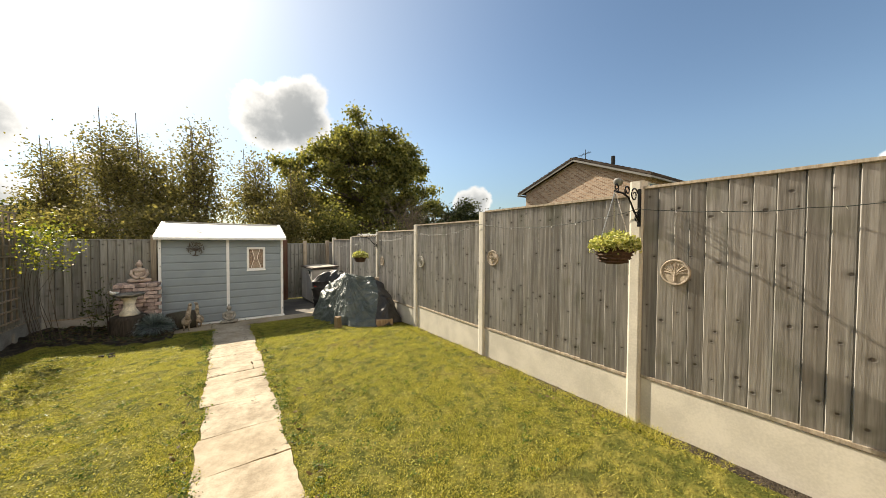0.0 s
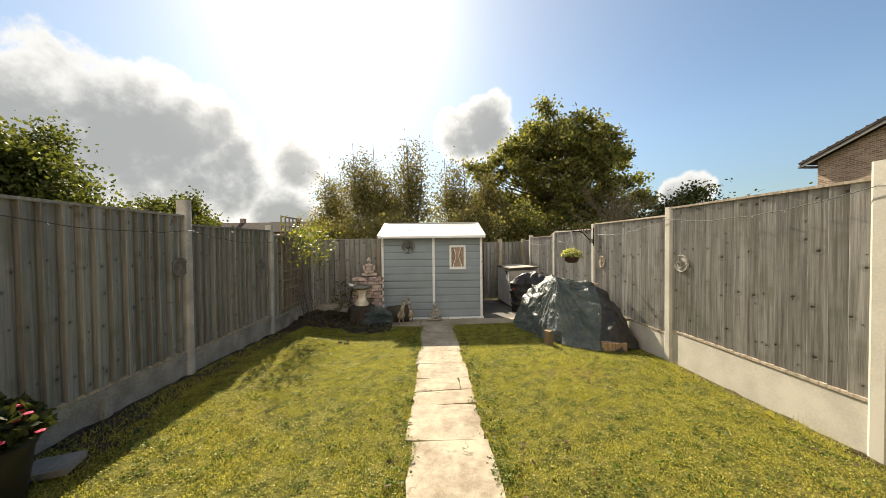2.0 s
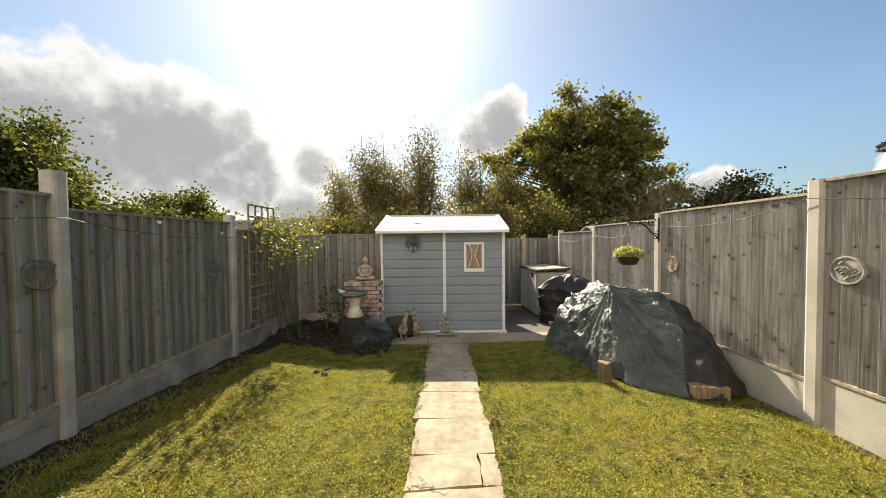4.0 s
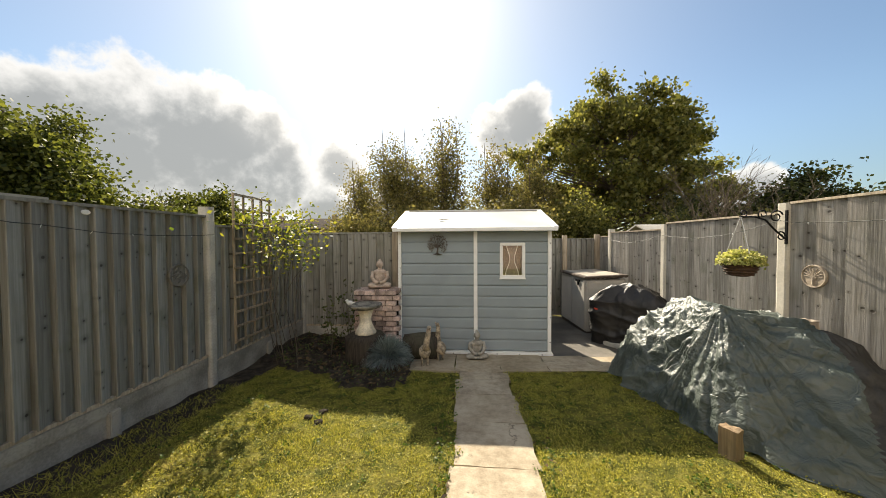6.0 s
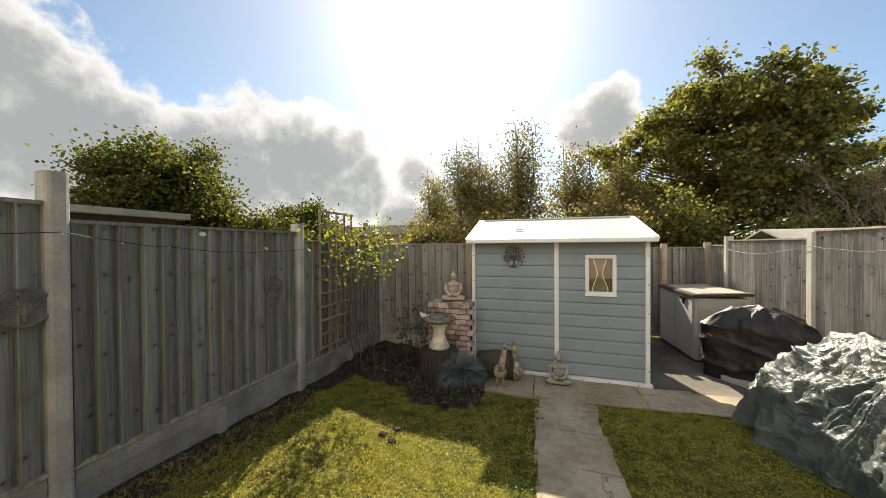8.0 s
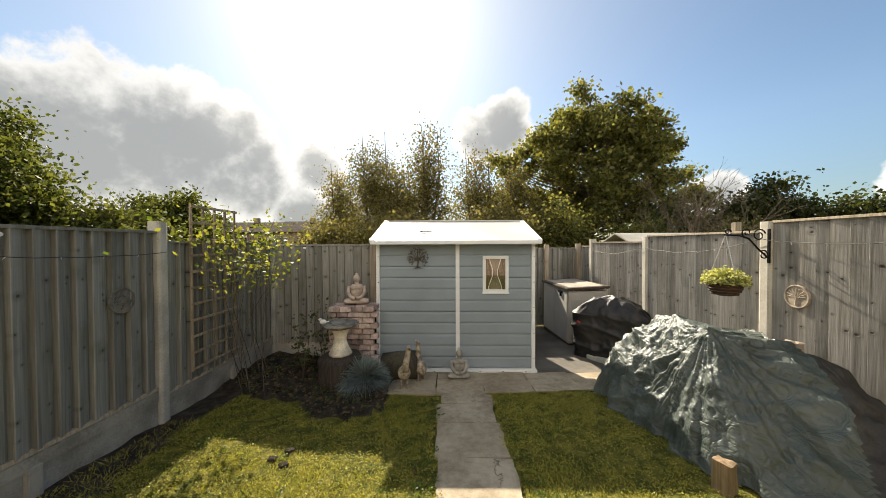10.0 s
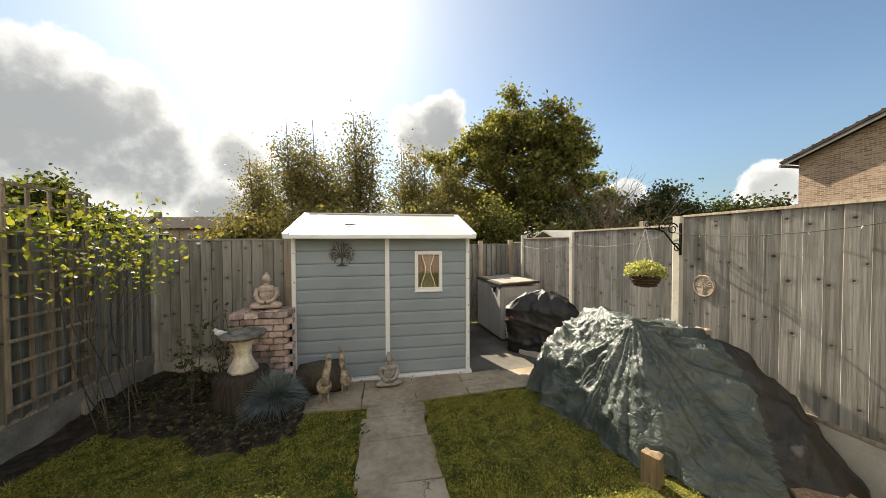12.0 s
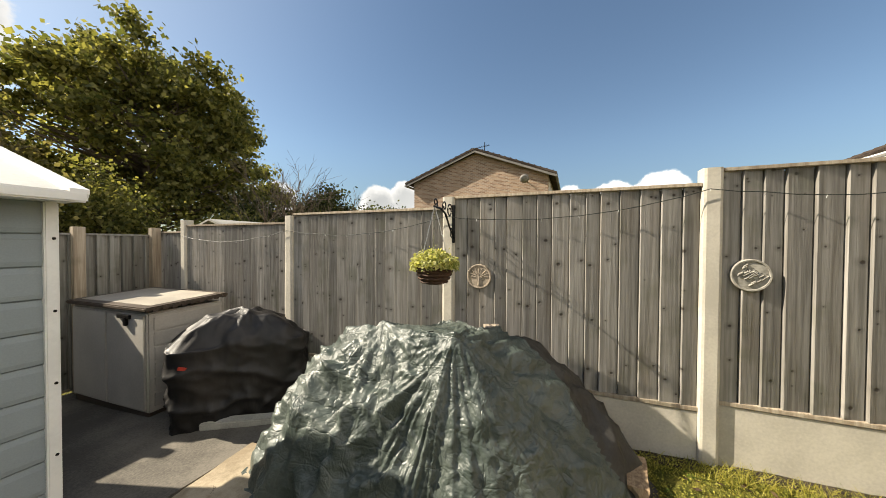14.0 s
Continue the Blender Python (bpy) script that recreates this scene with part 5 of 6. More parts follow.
def light_string(points, sag, seed, label, group):
    rnd = random.Random(seed)
    s = thing("fairy_lights", label, "string lights", (0, 0, 0), 0, group)
    pts = []
    for p, q in zip(points, points[1:]):
        p, q = Vector(p), Vector(q)
        for i in range(14):
            t = i / 14
            pts.append(p.lerp(q, t) + Vector((0, 0, -sag * 4 * t * (1 - t) + rnd.uniform(-0.006, 0.006))))
    pts.append(Vector(points[-1]))
    bm = bmesh.new()
    add_tube(bm, pts, 0.0028, 0.0028, 4)
    part("wire", bm, wire_mat, s)
    bm = bmesh.new()
    add_tube(bm, [(0, 0, 0), (0.003, 0, -0.02)], 0.003, 0.0015, 5)
    bulb_me = to_mesh("bulb", bm, bulb_mat)
    for i in range(2, len(pts) - 1, 2):
        part("bulb", bulb_me, bulb_mat, s, m=pose(*pts[i], rnd.uniform(-40, 40), rnd.uniform(-40, 40), 0))


xr = RIGHT_X - 0.075
light_string([(xr, -1.8, 2.0), (xr, 0.17, 1.95), (xr, 2.26, 1.90), (xr, 4.2, 1.83), (xr, 6.05, 1.70), (xr, 7.95, 1.60), (xr, 9.84, 1.55)], 0.10, 3, "thin dark string of small clear lights along the sunny fence", "fairy lights")
xl = LEFT_X + 0.075
light_string([(xl, 0.14, 1.90), (xl, 2.04, 1.80), (xl, 3.925, 1.72), (xl, 5.80, 1.60)], 0.07, 4, "thin dark string of small clear lights along the shaded fence", "fairy lights")

# ---------------------------------------------------------------- trellis and climbing rose
TR = thing("trellis", "timber square trellis standing above the shaded fence", "trellis", (LEFT_X + 0.05, 6.78, 0.36), -90)
TH, TW = 1.72, 0.70
for i in range(5):
    x = 0.02 + i * (TW - 0.04) / 4
    part("upright", box(x - 0.014, x + 0.014, 0, 0.018, 0, TH, 0.003), wood_trellis, TR)
for k in range(11):
    z = 0.03 + k * (TH - 0.05) / 10
    part("crossbar", box(0, TW, 0.018, 0.034, z - 0.013, z + 0.013, 0.003), wood_trellis, TR)

ROSE = thing("climbing_rose", "climbing rose with lime-green leaves on the trellis", "climbing plant", (-2.30, 6.45, gz(-2.3, 6.45)))
rnd = random.Random(21)
rng = np.random.default_rng(21)
tips = []
for k in range(11):
    bm = bmesh.new()
    y1 = rnd.uniform(-0.75, 0.75)
    x1 = rnd.uniform(0.0, 0.62) * (1.0 if rnd.random() < 0.7 else 0.2)
    z1 = rnd.uniform(1.55, 2.0)
    x0, y0 = rnd.uniform(-0.15, 0.4), rnd.uniform(-0.2, 0.5)
    pts = []
    for i in range(9):
        t = i / 8
        pts.append((x0 * (1 - t) + x1 * t ** 1.5 - 0.12 * math.sin(t * 3.1), y0 * (1 - t) + y1 * t + 0.06 * math.sin(6 * t + k), z1 * t ** 0.9 + 0.03 * math.sin(9 * t + k)))
    add_tube(bm, pts, 0.0045, 0.0018, 5)
    part("stem", bm, bark, ROSE)
    for i in range(6, 9):
        for _ in range(16):
            tips.append(Vector(pts[i]) + Vector((rnd.gauss(0, 0.07), rnd.gauss(0, 0.09), rnd.gauss(0, 0.06))))
for _ in range(330):
    tips.append(Vector((abs(rnd.gauss(0.15, 0.22)), rnd.gauss(-0.05, 0.46), rnd.gauss(1.76, 0.11))))
part("foliage", leaf_mesh("foliage", np.array(tips), 0.034, leaf_lime, rng, 0.2, 1.5), leaf_lime, ROSE, "lime-green and yellow leaves")
for k, (x, y, h) in enumerate(((-1.75, 6.85, 0.75), (-1.62, 7.15, 0.95))):
    S = thing("rose_bush", "thin leggy shrub in the soil border", "shrub", (x, y, gz(x, y)), 0, "bed shrubs")
    lv = []
    for j in range(4):
        bm = bmesh.new()
        pts = [(0.02 * j * t + 0.10 * math.sin(j + 3 * t) * t, 0.10 * math.cos(2 * j) * t, h * t * (1 - 0.1 * j)) for t in (0, 0.25, 0.5, 0.75, 1)]
        add_tube(bm, pts, 0.006, 0.002, 5)
        part("stem", bm, bark, S)
        lv += [Vector(p) + Vector((rnd.gauss(0, 0.06), rnd.gauss(0, 0.06), rnd.gauss(0, 0.05))) for p in pts[2:] for _ in range(9)]
    part("foliage", leaf_mesh("foliage", np.array(lv), 0.035, leaf_low, rng, 0.2), leaf_low, S)

# low growth and litter on the bed
n = 3000
x, y = rng.uniform(-2.45, -0.62, n), rng.uniform(5.6, 7.66, n)
keep = in_bed(x, y) & (rng.uniform(0, 1, n) < 0.35 + 0.65 * (np.sin(5 * x + 1) * np.sin(4 * y) > 0.0))
x, y = x[keep], y[keep]
pts = np.stack([x, y, ground_z(x, y) + 0.045 + np.abs(rng.normal(0, 0.022, len(x)))], 1)
tagged(new("bed_plants", leaf_mesh("bed_plants", pts, 0.021, leaf_low, rng, 0.3)), "low dark leaves growing in the soil border", "ground cover", kind="stuff")
n = 900
x, y = rng.uniform(-2.45, -0.6, n), rng.uniform(5.5, 7.66, n)
keep = in_bed(x, y)
x, y = x[keep], y[keep]
pts = np.stack([x, y, ground_z(x, y) + 0.06], 1)
tagged(new("leaf_litter", leaf_mesh("leaf_litter", pts, 0.035, leaf_dry, rng, 0.8)), "dry brown fallen leaves on the soil", "leaf litter", kind="stuff")
for k, (x, y) in enumerate(((-1.30, 5.36), (-1.18, 5.30), (-1.22, 5.48))):
    whole("soil_heap", rough_block((0.06, 0.05, 0.02), 30 + k, 0.25), soil_mat, "small crumbled heap of dug soil on the lawn", "soil", (x, y, gz(x, y) + 0.012), 30 * k, "soil heaps", smooth=True)

# ---------------------------------------------------------------- planter by the shaded fence
PT = thing("flower_planter", "black planter of red-flowered bedding plants by the shaded fence", "potted plant", (-2.24, 1.98, gz(-2.24, 1.98)))
part("pot", lathe([(0.15, 0), (0.17, 0.02), (0.205, 0.30), (0.225, 0.34), (0.225, 0.37), (0.20, 0.37), (0.19, 0.31), (0.02, 0.30)], 36), pot_black, PT, "black round pot", True)
n = 1100
th, ph = rng.uniform(0, 2 * np.pi, n), np.arccos(rng.uniform(-0.1, 1, n))
rr = 0.27 * rng.uniform(0.4, 1, n) ** 0.5
pts = np.stack([rr * np.sin(ph) * np.cos(th), rr * np.sin(ph) * np.sin(th), 0.40 + 0.75 * rr * np.cos(ph)], 1)
part("foliage", leaf_mesh("foliage", pts, 0.045, leaf_dark, rng, 0.2), leaf_dark, PT, "dark green leaves")
pk = pts[rng.choice(n, 22, False)] * [1.08, 1.08, 1.0] + [0, 0, 0.02]
bm = bmesh.new()
for p in pk:
    for k in range(5):
        a = k * 1.257
        add_ball(bm, Vector(p) + Vector((0.012 * math.cos(a), 0.012 * math.sin(a), 0)), 0.012, 1, (1, 1, 0.4))
tagged(part("flower_cluster", bm, pink_flower, PT, "small pink-red flowers"), kind="stuff")
whole("stepping_stone", rough_block((0.24, 0.20, 0.04), 51, 0.04), concrete_left, "grey stone slab beside the planter", "stone slab", (-2.24, 2.32, gz(-2.24, 2.32) + 0.03), 20)

# ---------------------------------------------------------------- houses


def roof_slab(pts, t=0.12):
    """Flat roof plane of thickness t through four corners, counter-clockwise from outside."""
    bm = bmesh.new()
    a = [Vector(p) for p in pts]
    nrm = (a[1] - a[0]).cross(a[3] - a[0]).normalized()
    top = [bm.verts.new(p + nrm * t) for p in a]
    low = [bm.verts.new(p) for p in a]
    bm.faces.new(top)
    bm.faces.new(low[::-1])
    for i in range(4):
        bm.faces.new((low[i], low[(i + 1) % 4], top[(i + 1) % 4], top[i]))
    return bm


def house_window(parent, x, y, z, w, h, face):
    """Framed window on a wall; face is the outward normal in degrees from +x."""
    m = pose(x, y, z, 0, 0, face)
    win = part("window", box(-0.04, 0.05, -w / 2, w / 2, 0, 0.06, 0), fascia_white, parent, "white-framed window", m=m)
    for a in ((-w / 2, w / 2, h - 0.06, h), (-w / 2, -w / 2 + 0.06, 0.06, h - 0.06), (w / 2 - 0.06, w / 2, 0.06, h - 0.06), (-0.03, 0.03, 0.06, h - 0.06)):
        part("frame", box(-0.04, 0.05, a[0], a[1], a[2], a[3], 0), fascia_white, win)
    part("pane", box(-0.01, 0.02, -w / 2 + 0.05, w / 2 - 0.05, 0.05, h - 0.05, 0), glass, win)


def gabled_house(label, x0, x1, y0, y1, ze, zr, axis, dish=False):
    """House with its ridge along the axis and overhanging verges."""
    h = thing("house", label, "house", (0, 0, 0))
    bm = bmesh.new()
    zb = -0.6
    if axis == "x":
        m = (y0 + y1) / 2
        prof = [(y0, zb), (y1, zb), (y1, ze), (m, zr), (y0, ze)]
        a = [bm.verts.new((x0, y, z)) for y, z in prof]
        b = [bm.verts.new((x1, y, z)) for y, z in prof]
    n = len(prof)
    bm.faces.new(a[::-1])
    bm.faces.new(b)
    for i in range(n):
        bm.faces.new((a[i], a[(i + 1) % n], b[(i + 1) % n], b[i]))
    bmesh.ops.recalc_face_normals(bm, faces=list(bm.faces))
    part("wall", bm, house_brick, h, "buff brick walls")
    o, e = 0.38, 0.40
    k = (zr - ze) / (m - y0)
    lift = 0.07
    s1 = part("roof", roof_slab([(x0 - o, y0 - e, ze - e * k + lift), (x1 + o, y0 - e, ze - e * k + lift), (x1 + o, m, zr + lift), (x0 - o, m, zr + lift)], 0.10), roof_tile, h, "brown tiled roof slope")
    s2 = part("roof", roof_slab([(x1 + o, y1 + e, ze - e * k + lift), (x0 - o, y1 + e, ze - e * k + lift), (x0 - o, m, zr + lift), (x1 + o, m, zr + lift)], 0.10), roof_tile, h)
    # tile courses as raised edges
    for slope, ya, sgn in ((s1, y0 - e, 1), (s2, y1 + e, -1)):
        bm = bmesh.new()
        L = m - y0 + e
        for c in range(14):
            t = (c + 0.5) / 14
            yy, zz = ya + sgn * L * t, ze - e * k + lift + L * t * k + 0.10 * 1.05
            add_box(bm, x0 - o, x1 + o, yy - 0.03, yy + 0.03, zz, zz + 0.035)
        part("tile_courses", bm, roof_tile, slope)
    for ya, yb in ((y0 - e, m), (y1 + e, m)):
        za, zb2 = ze - e * k + lift - 0.02, zr + lift - 0.02
        bm = bmesh.new()
        v = [(x0 - o + 0.02, ya, za - 0.12), (x0 - o + 0.02, yb, zb2 - 0.12), (x0 - o + 0.02, yb, zb2), (x0 - o + 0.02, ya, za)]
        f0 = [bm.verts.new(p) for p in v]
        f1 = [bm.verts.new((p[0] + 0.04, p[1], p[2])) for p in v]
        bm.faces.new(f0)
        bm.faces.new(f1[::-1])
        for i in range(4):
            bm.faces.new((f0[i], f1[i], f1[(i + 1) % 4], f0[(i + 1) % 4]))
        bmesh.ops.recalc_face_normals(bm, faces=list(bm.faces))
        part("bargeboard", bm, fascia_grey, h, "pale grey bargeboard")
    for ya in (y0 - e, y1 + e):
        part("gutter", box(x0 - o, x1 + o, ya - 0.05, ya + 0.05, ze - e * k - 0.07, ze - e * k + 0.03, 0.01), fascia_grey, h)
    return h


H1 = gabled_house("two-storey buff brick house with its gable towards the garden", 17.3, 26.0, 6.15, 13.65, 4.98, 6.42, "x")
for x in (18.3, 20.2, 22.3, 24.4):
    house_window(H1, x, 6.15, 3.5, 1.3, 1.15, -90)
bm = lathe([(0.02, 0), (0.14, 0.02), (0.23, 0.065), (0.225, 0.075), (0.13, 0.04), (0.02, 0.025)], 24)
dish = part("satellite_dish", bm, fascia_grey, H1, "grey satellite dish", True, pose(16.85, 7.25, 4.72, 60, 0, 100))
bm = bmesh.new()
add_tube(bm, [(17.28, 7.25, 4.7), (16.98, 7.25, 4.66)], 0.03, 0.03, 6)
part("dish_arm", bm, black_iron, H1)
bm = bmesh.new()
add_tube(bm, [(17.6, 9.5, 6.3), (17.6, 9.5, 7.05)], 0.025, 0.02, 6)
add_tube(bm, [(17.6, 9.9, 6.75), (17.6, 9.2, 6.85)], 0.015, 0.015, 5)
for k in range(7):
    add_tube(bm, [(17.45, 9.85 - k * 0.1, 6.76 + 0.014 * k), (17.75, 9.85 - k * 0.1, 6.76 + 0.014 * k)], 0.01, 0.01, 4)
part("aerial", bm, black_iron, H1, "dark roof aerial")
bm = bmesh.new()
add_tube(bm, [(20.5, 9.4, 6.2), (20.5, 9.4, 7.1)], 0.12, 0.12, 10)
part("flue", bm, black_iron, H1, "black roof flue")
H2 = gabled_house("two-storey buff brick house with white eaves", 9.5, 18.5, -13.0, -5.2, 4.75, 6.4, "x")
for x in (11.5, 14.2, 17.1):
    house_window(H2, x, -5.2, 3.35, 1.7, 1.15, 90)
part("eaves_board", box(9.0, 18.95, -4.86, -4.78, 4.44, 4.68, 0.01), fascia_white, H2, "white eaves board")
bm = bmesh.new()
add_tube(bm, [(18.0, -6.2, 4.9), (18.0, -6.2, 5.75)], 0.10, 0.10, 10)
part("flue", bm, lead_grey, H2, "grey flue")

# low terrace far behind the trees
for k in range(4):
    xa = -44 + 9.0 * k
    t = thing("terraced_house", "distant brown-roofed terraced house with a chimney", "house", (0, 0, 0), 0, "far terrace")
    part("wall", box(xa, xa + 8.96, 50, 57, -1, 3.6, 0), render_far, t)
    part("roof", roof_slab([(xa, 49.6, 3.4), (xa + 8.96, 49.6, 3.4), (xa + 8.96, 53.5, 5.2 - 0.12 * (k % 2)), (xa, 53.5, 5.2 - 0.12 * (k % 2))], 0.12), roof_tile, t)
    part("roof", roof_slab([(xa + 8.96, 57.4, 3.4), (xa, 57.4, 3.4), (xa, 53.5, 5.2 - 0.12 * (k % 2)), (xa + 8.96, 53.5, 5.2 - 0.12 * (k % 2))], 0.12), roof_tile, t)
    part("chimney", box(xa + 4.1, xa + 4.8, 53.2, 53.8, 4.8, 5.85, 0), render_far, t)
    for j in range(3):
        house_window(t, xa + 1.6 + 2.8 * j, 50, 1.6, 1.3, 1.1, -90)

# neighbours' outbuildings
OB = thing("summerhouse", "dark neighbouring outbuilding with a grey roof edge", "outbuilding", (0, 0, 0))
part("wall", box(-15.0, -10.2, 2.0, 9.4, -0.5, 2.45, 0), felt_dark, OB)
part("roof", box(-15.3, -9.95, 1.7, 9.65, 2.45, 2.62, 0.01), lead_grey, OB, "grey flat roof edge")
OC = thing("neighbour_shed", "neighbouring shed with a pale low-pitched roof", "shed", (0, 0, 0))
part("wall", box(5.2, 8.9, 11.2, 13.0, -0.6, 1.55, 0), felt_dark, OC)
part("roof", roof_slab([(4.9, 10.9, 1.52), (9.1, 10.9, 1.52), (9.1, 12.1, 1.92), (4.9, 12.1, 1.92)], 0.04), lead_grey, OC, "pale felted roof slope")
part("roof", roof_slab([(9.1, 13.3, 1.52), (4.9, 13.3, 1.52), (4.9, 12.1, 1.92), (9.1, 12.1, 1.92)], 0.04), lead_grey, OC)
whole("timber_post", box(-0.07, 0.07, -0.07, 0.07, -0.6, 2.16, 0.01), wood_rail, "weathered timber post beyond the fence", "post", (7.1, 10.7, 0))

# ---------------------------------------------------------------- trees


def limb_path(p0, p1, rnd, bend=0.15, n=6):
    p0, p1 = Vector(p0), Vector(p1)
    L = (p1 - p0).length
    off = Vector((rnd.gauss(0, 1), rnd.gauss(0, 1), abs(rnd.gauss(0, 0.6)))) * bend * L
    return [p0.lerp(p1, t) + off * math.sin(math.pi * t) * 0.6 + Vector((0, 0, -0.10 * L * math.sin(math.pi * t))) for t in [i / (n - 1) for i in range(n)]]


def tree(name, label, at, h, rx, ry, z0, clumps, leaves, size, leaf, seed, trunk_r=0.25, shape=1.0, droop=0.0, hollow=0.45, spread=0.55, group="", stems=1):
    """Trunk, limbs to each clump, and a crown of small leaves gathered in clumps."""
    rnd = random.Random(seed)
    rng = np.random.default_rng(seed)
    t = thing(name, label, "tree", at, 0, group)
    centres = []
    while len(centres) < clumps:
        u = Vector((rnd.gauss(0, 1), rnd.gauss(0, 1), rnd.gauss(0, 1))).normalized()
        r = hollow + (1 - hollow) * rnd.random() ** 0.6
        lump = 0.80 + 0.42 * noise.noise(u * 1.9 + Vector((seed, 0, 0))) + 0.24 * noise.noise(u * 4.5 + Vector((0, seed, 0)))
        zc = (u.z * r * lump * 0.5 + 0.5)
        narrow = 1 - (1 - shape) * max(0, zc)
        centres.append(Vector((u.x * rx * r * lump * narrow, u.y * ry * r * lump * narrow, z0 + (h - z0) * min(1.0, max(0.0, zc)))))
    bm = bmesh.new()
    for s in range(stems):
        a = 2 * math.pi * s / max(1, stems)
        d = 0.0 if stems == 1 else 0.25 * rx
        add_tube(bm, [(0.3 * d * math.cos(a), 0.3 * d * math.sin(a), -0.6), (0.5 * d * math.cos(a), 0.5 * d * math.sin(a), h * 0.3), (d * math.cos(a) + 0.1, d * math.sin(a), h * 0.62), (d * math.cos(a), d * math.sin(a), h * 0.92)], trunk_r, trunk_r * 0.15, 8)
    part("trunk", bm, bark, t)
    bm = bmesh.new()
    for c in centres:
        zb = max(0.4, min(h * 0.8, c.z - rnd.uniform(0.15, 0.4) * math.hypot(c.x, c.y) - 0.3))
        add_tube(bm, limb_path((c.x * 0.05, c.y * 0.05, zb), c, rnd), trunk_r * 0.2, 0.012, 4)
    tagged(part("branchwork", bm, bark, t), kind="stuff")
    per = leaves // clumps
    C = np.repeat(np.array([tuple(c) for c in centres]), per, 0)
    off = rng.normal(0, 1, C.shape) * spread * rng.uniform(0.5, 1.15, len(C))[:, None]
    off[:, 2] *= 0.72
    if droop:
        off[:, 2] -= np.abs(rng.normal(0, droop, len(C)))
    part("crown", leaf_mesh("crown", C + off, size, leaf, rng, 0.0, 1.35), leaf, t, "crown of many small leaves")
    return t


def bare_tree(label, at, h, spread, seed, group=""):
    """Leafless shrub or tree of ever finer twigs."""
    rnd = random.Random(seed)
    t = thing("bare_tree", label, "tree", at, 0, group)
    limbs, twigs = bmesh.new(), bmesh.new()

    def grow(p, d, L, r, depth):
        q = p + d * L
        mid = p.lerp(q, 0.5) + Vector((rnd.gauss(0, 0.05), rnd.gauss(0, 0.05), 0.02)) * L
        add_tube(limbs if depth < 2 else twigs, [p, mid, q], r, r * 0.6, 5 if depth < 2 else 3)
        if depth >= 4:
            return
        for _ in range(3 if depth < 3 else 4):
            nd = (d + Vector((rnd.gauss(0, spread), rnd.gauss(0, spread), rnd.gauss(0.12, 0.25)))).normalized()
            grow(p.lerp(q, rnd.uniform(0.55, 1.0)), nd, L * rnd.uniform(0.55, 0.8), r * 0.55, depth + 1)

    for _ in range(5):
        grow(Vector((rnd.gauss(0, 0.15), rnd.gauss(0, 0.15), -0.5)), Vector((rnd.gauss(0, 0.28), rnd.gauss(0, 0.28), 1)).normalized(), h * 0.46, 0.05, 0)
    part("branchwork", limbs, bark, t)
    tagged(part("twig_mass", twigs, bark, t), kind="stuff")
    return t


tree("broadleaf_tree", "large broad green tree with a lumpy crown", (10.2, 25.6, 0), 12.6, 8.5, 6.5, 0.6, 250, 64000, 0.185, leaf_green, 4, 0.40, 0.78, 0.0, 0.42, 0.44)
for k, (x, y, h, r, nl) in enumerate(((-4.2, 21.3, 8.6, 2.3, 8500), (-0.9, 18.6, 7.7, 1.7, 7000), (1.7, 20.5, 7.3, 2.1, 8000), (-6.8, 23.0, 7.0, 2.2, 7000), (-2.6, 20.0, 6.6, 1.9, 6500), (3.9, 21.5, 6.6, 2.1, 7000))):
    tree("birch_tree", "slender birch with airy small leaves", (x, y, 0), h * 1.03, r * 1.15, r * 1.15, 0.6, 130, int(nl * 1.1), 0.09, leaf_birch, 11 + k, 0.08, 0.5, 0.25, 0.0, 0.40, "birches", 2 + k % 2)
for k, (x, y, h, r) in enumerate(((-5.2, 17.5, 2.9, 2.4), (-1.6, 17.0, 3.2, 2.6), (2.2, 17.3, 3.5, 2.4), (5.6, 19.0, 3.9, 2.8), (9.5, 18.0, 2.9, 2.6), (12.5, 16.5, 2.6, 2.2))):
    tree("shrub", "dense rough shrub growing behind the back fence", (x, y, 0), h, r, 1.6, 0.0, 60, 9500, 0.10, leaf_birch if k < 3 else leaf_green, 30 + k, 0.07, 0.6, 0.0, 0.1, 0.5, "scrub behind the fence")
tree("dark_tree", "dark dense low tree beyond the sunny fence", (16.4, 19.6, 0), 5.1, 3.0, 2.6, 0.0, 110, 24000, 0.14, leaf_dark, 50, 0.15, 0.7, 0.0, 0.25, 0.5, "dark trees")
tree("dark_tree", "dark dense low tree beyond the sunny fence", (20.0, 17.6, 0), 4.3, 2.6, 2.4, 0.0, 80, 17000, 0.14, leaf_dark, 51, 0.12, 0.8, 0.0, 0.25, 0.5, "dark trees")
tree("dark_tree", "dark dense low tree beyond the sunny fence", (13.2, 21.0, 0), 4.0, 2.6, 2.2, 0.0, 70, 15000, 0.14, leaf_dark, 52, 0.12, 0.8, 0.0, 0.25, 0.5, "dark trees")
bare_tree("leafless grey tree beyond the back fence", (8.1, 13.9, -0.3), 4.6, 0.42, 5, "bare trees")
tree("broadleaf_tree", "full dark green tree beyond the shaded fence", (-16.2, 12.8, 0), 6.9, 3.6, 3.9, 0.2, 150, 52000, 0.12, leaf_mid, 60, 0.25, 0.75, 0.0, 0.3, 0.5)
tree("shrub", "dense shrub beyond the shaded fence", (-14.0, 14.5, 0), 3.6, 2.6, 2.0, 0.0, 60, 10000, 0.13, leaf_mid, 61, 0.08, 0.7, 0.0, 0.2, 0.45, "scrub beyond the shaded fence")
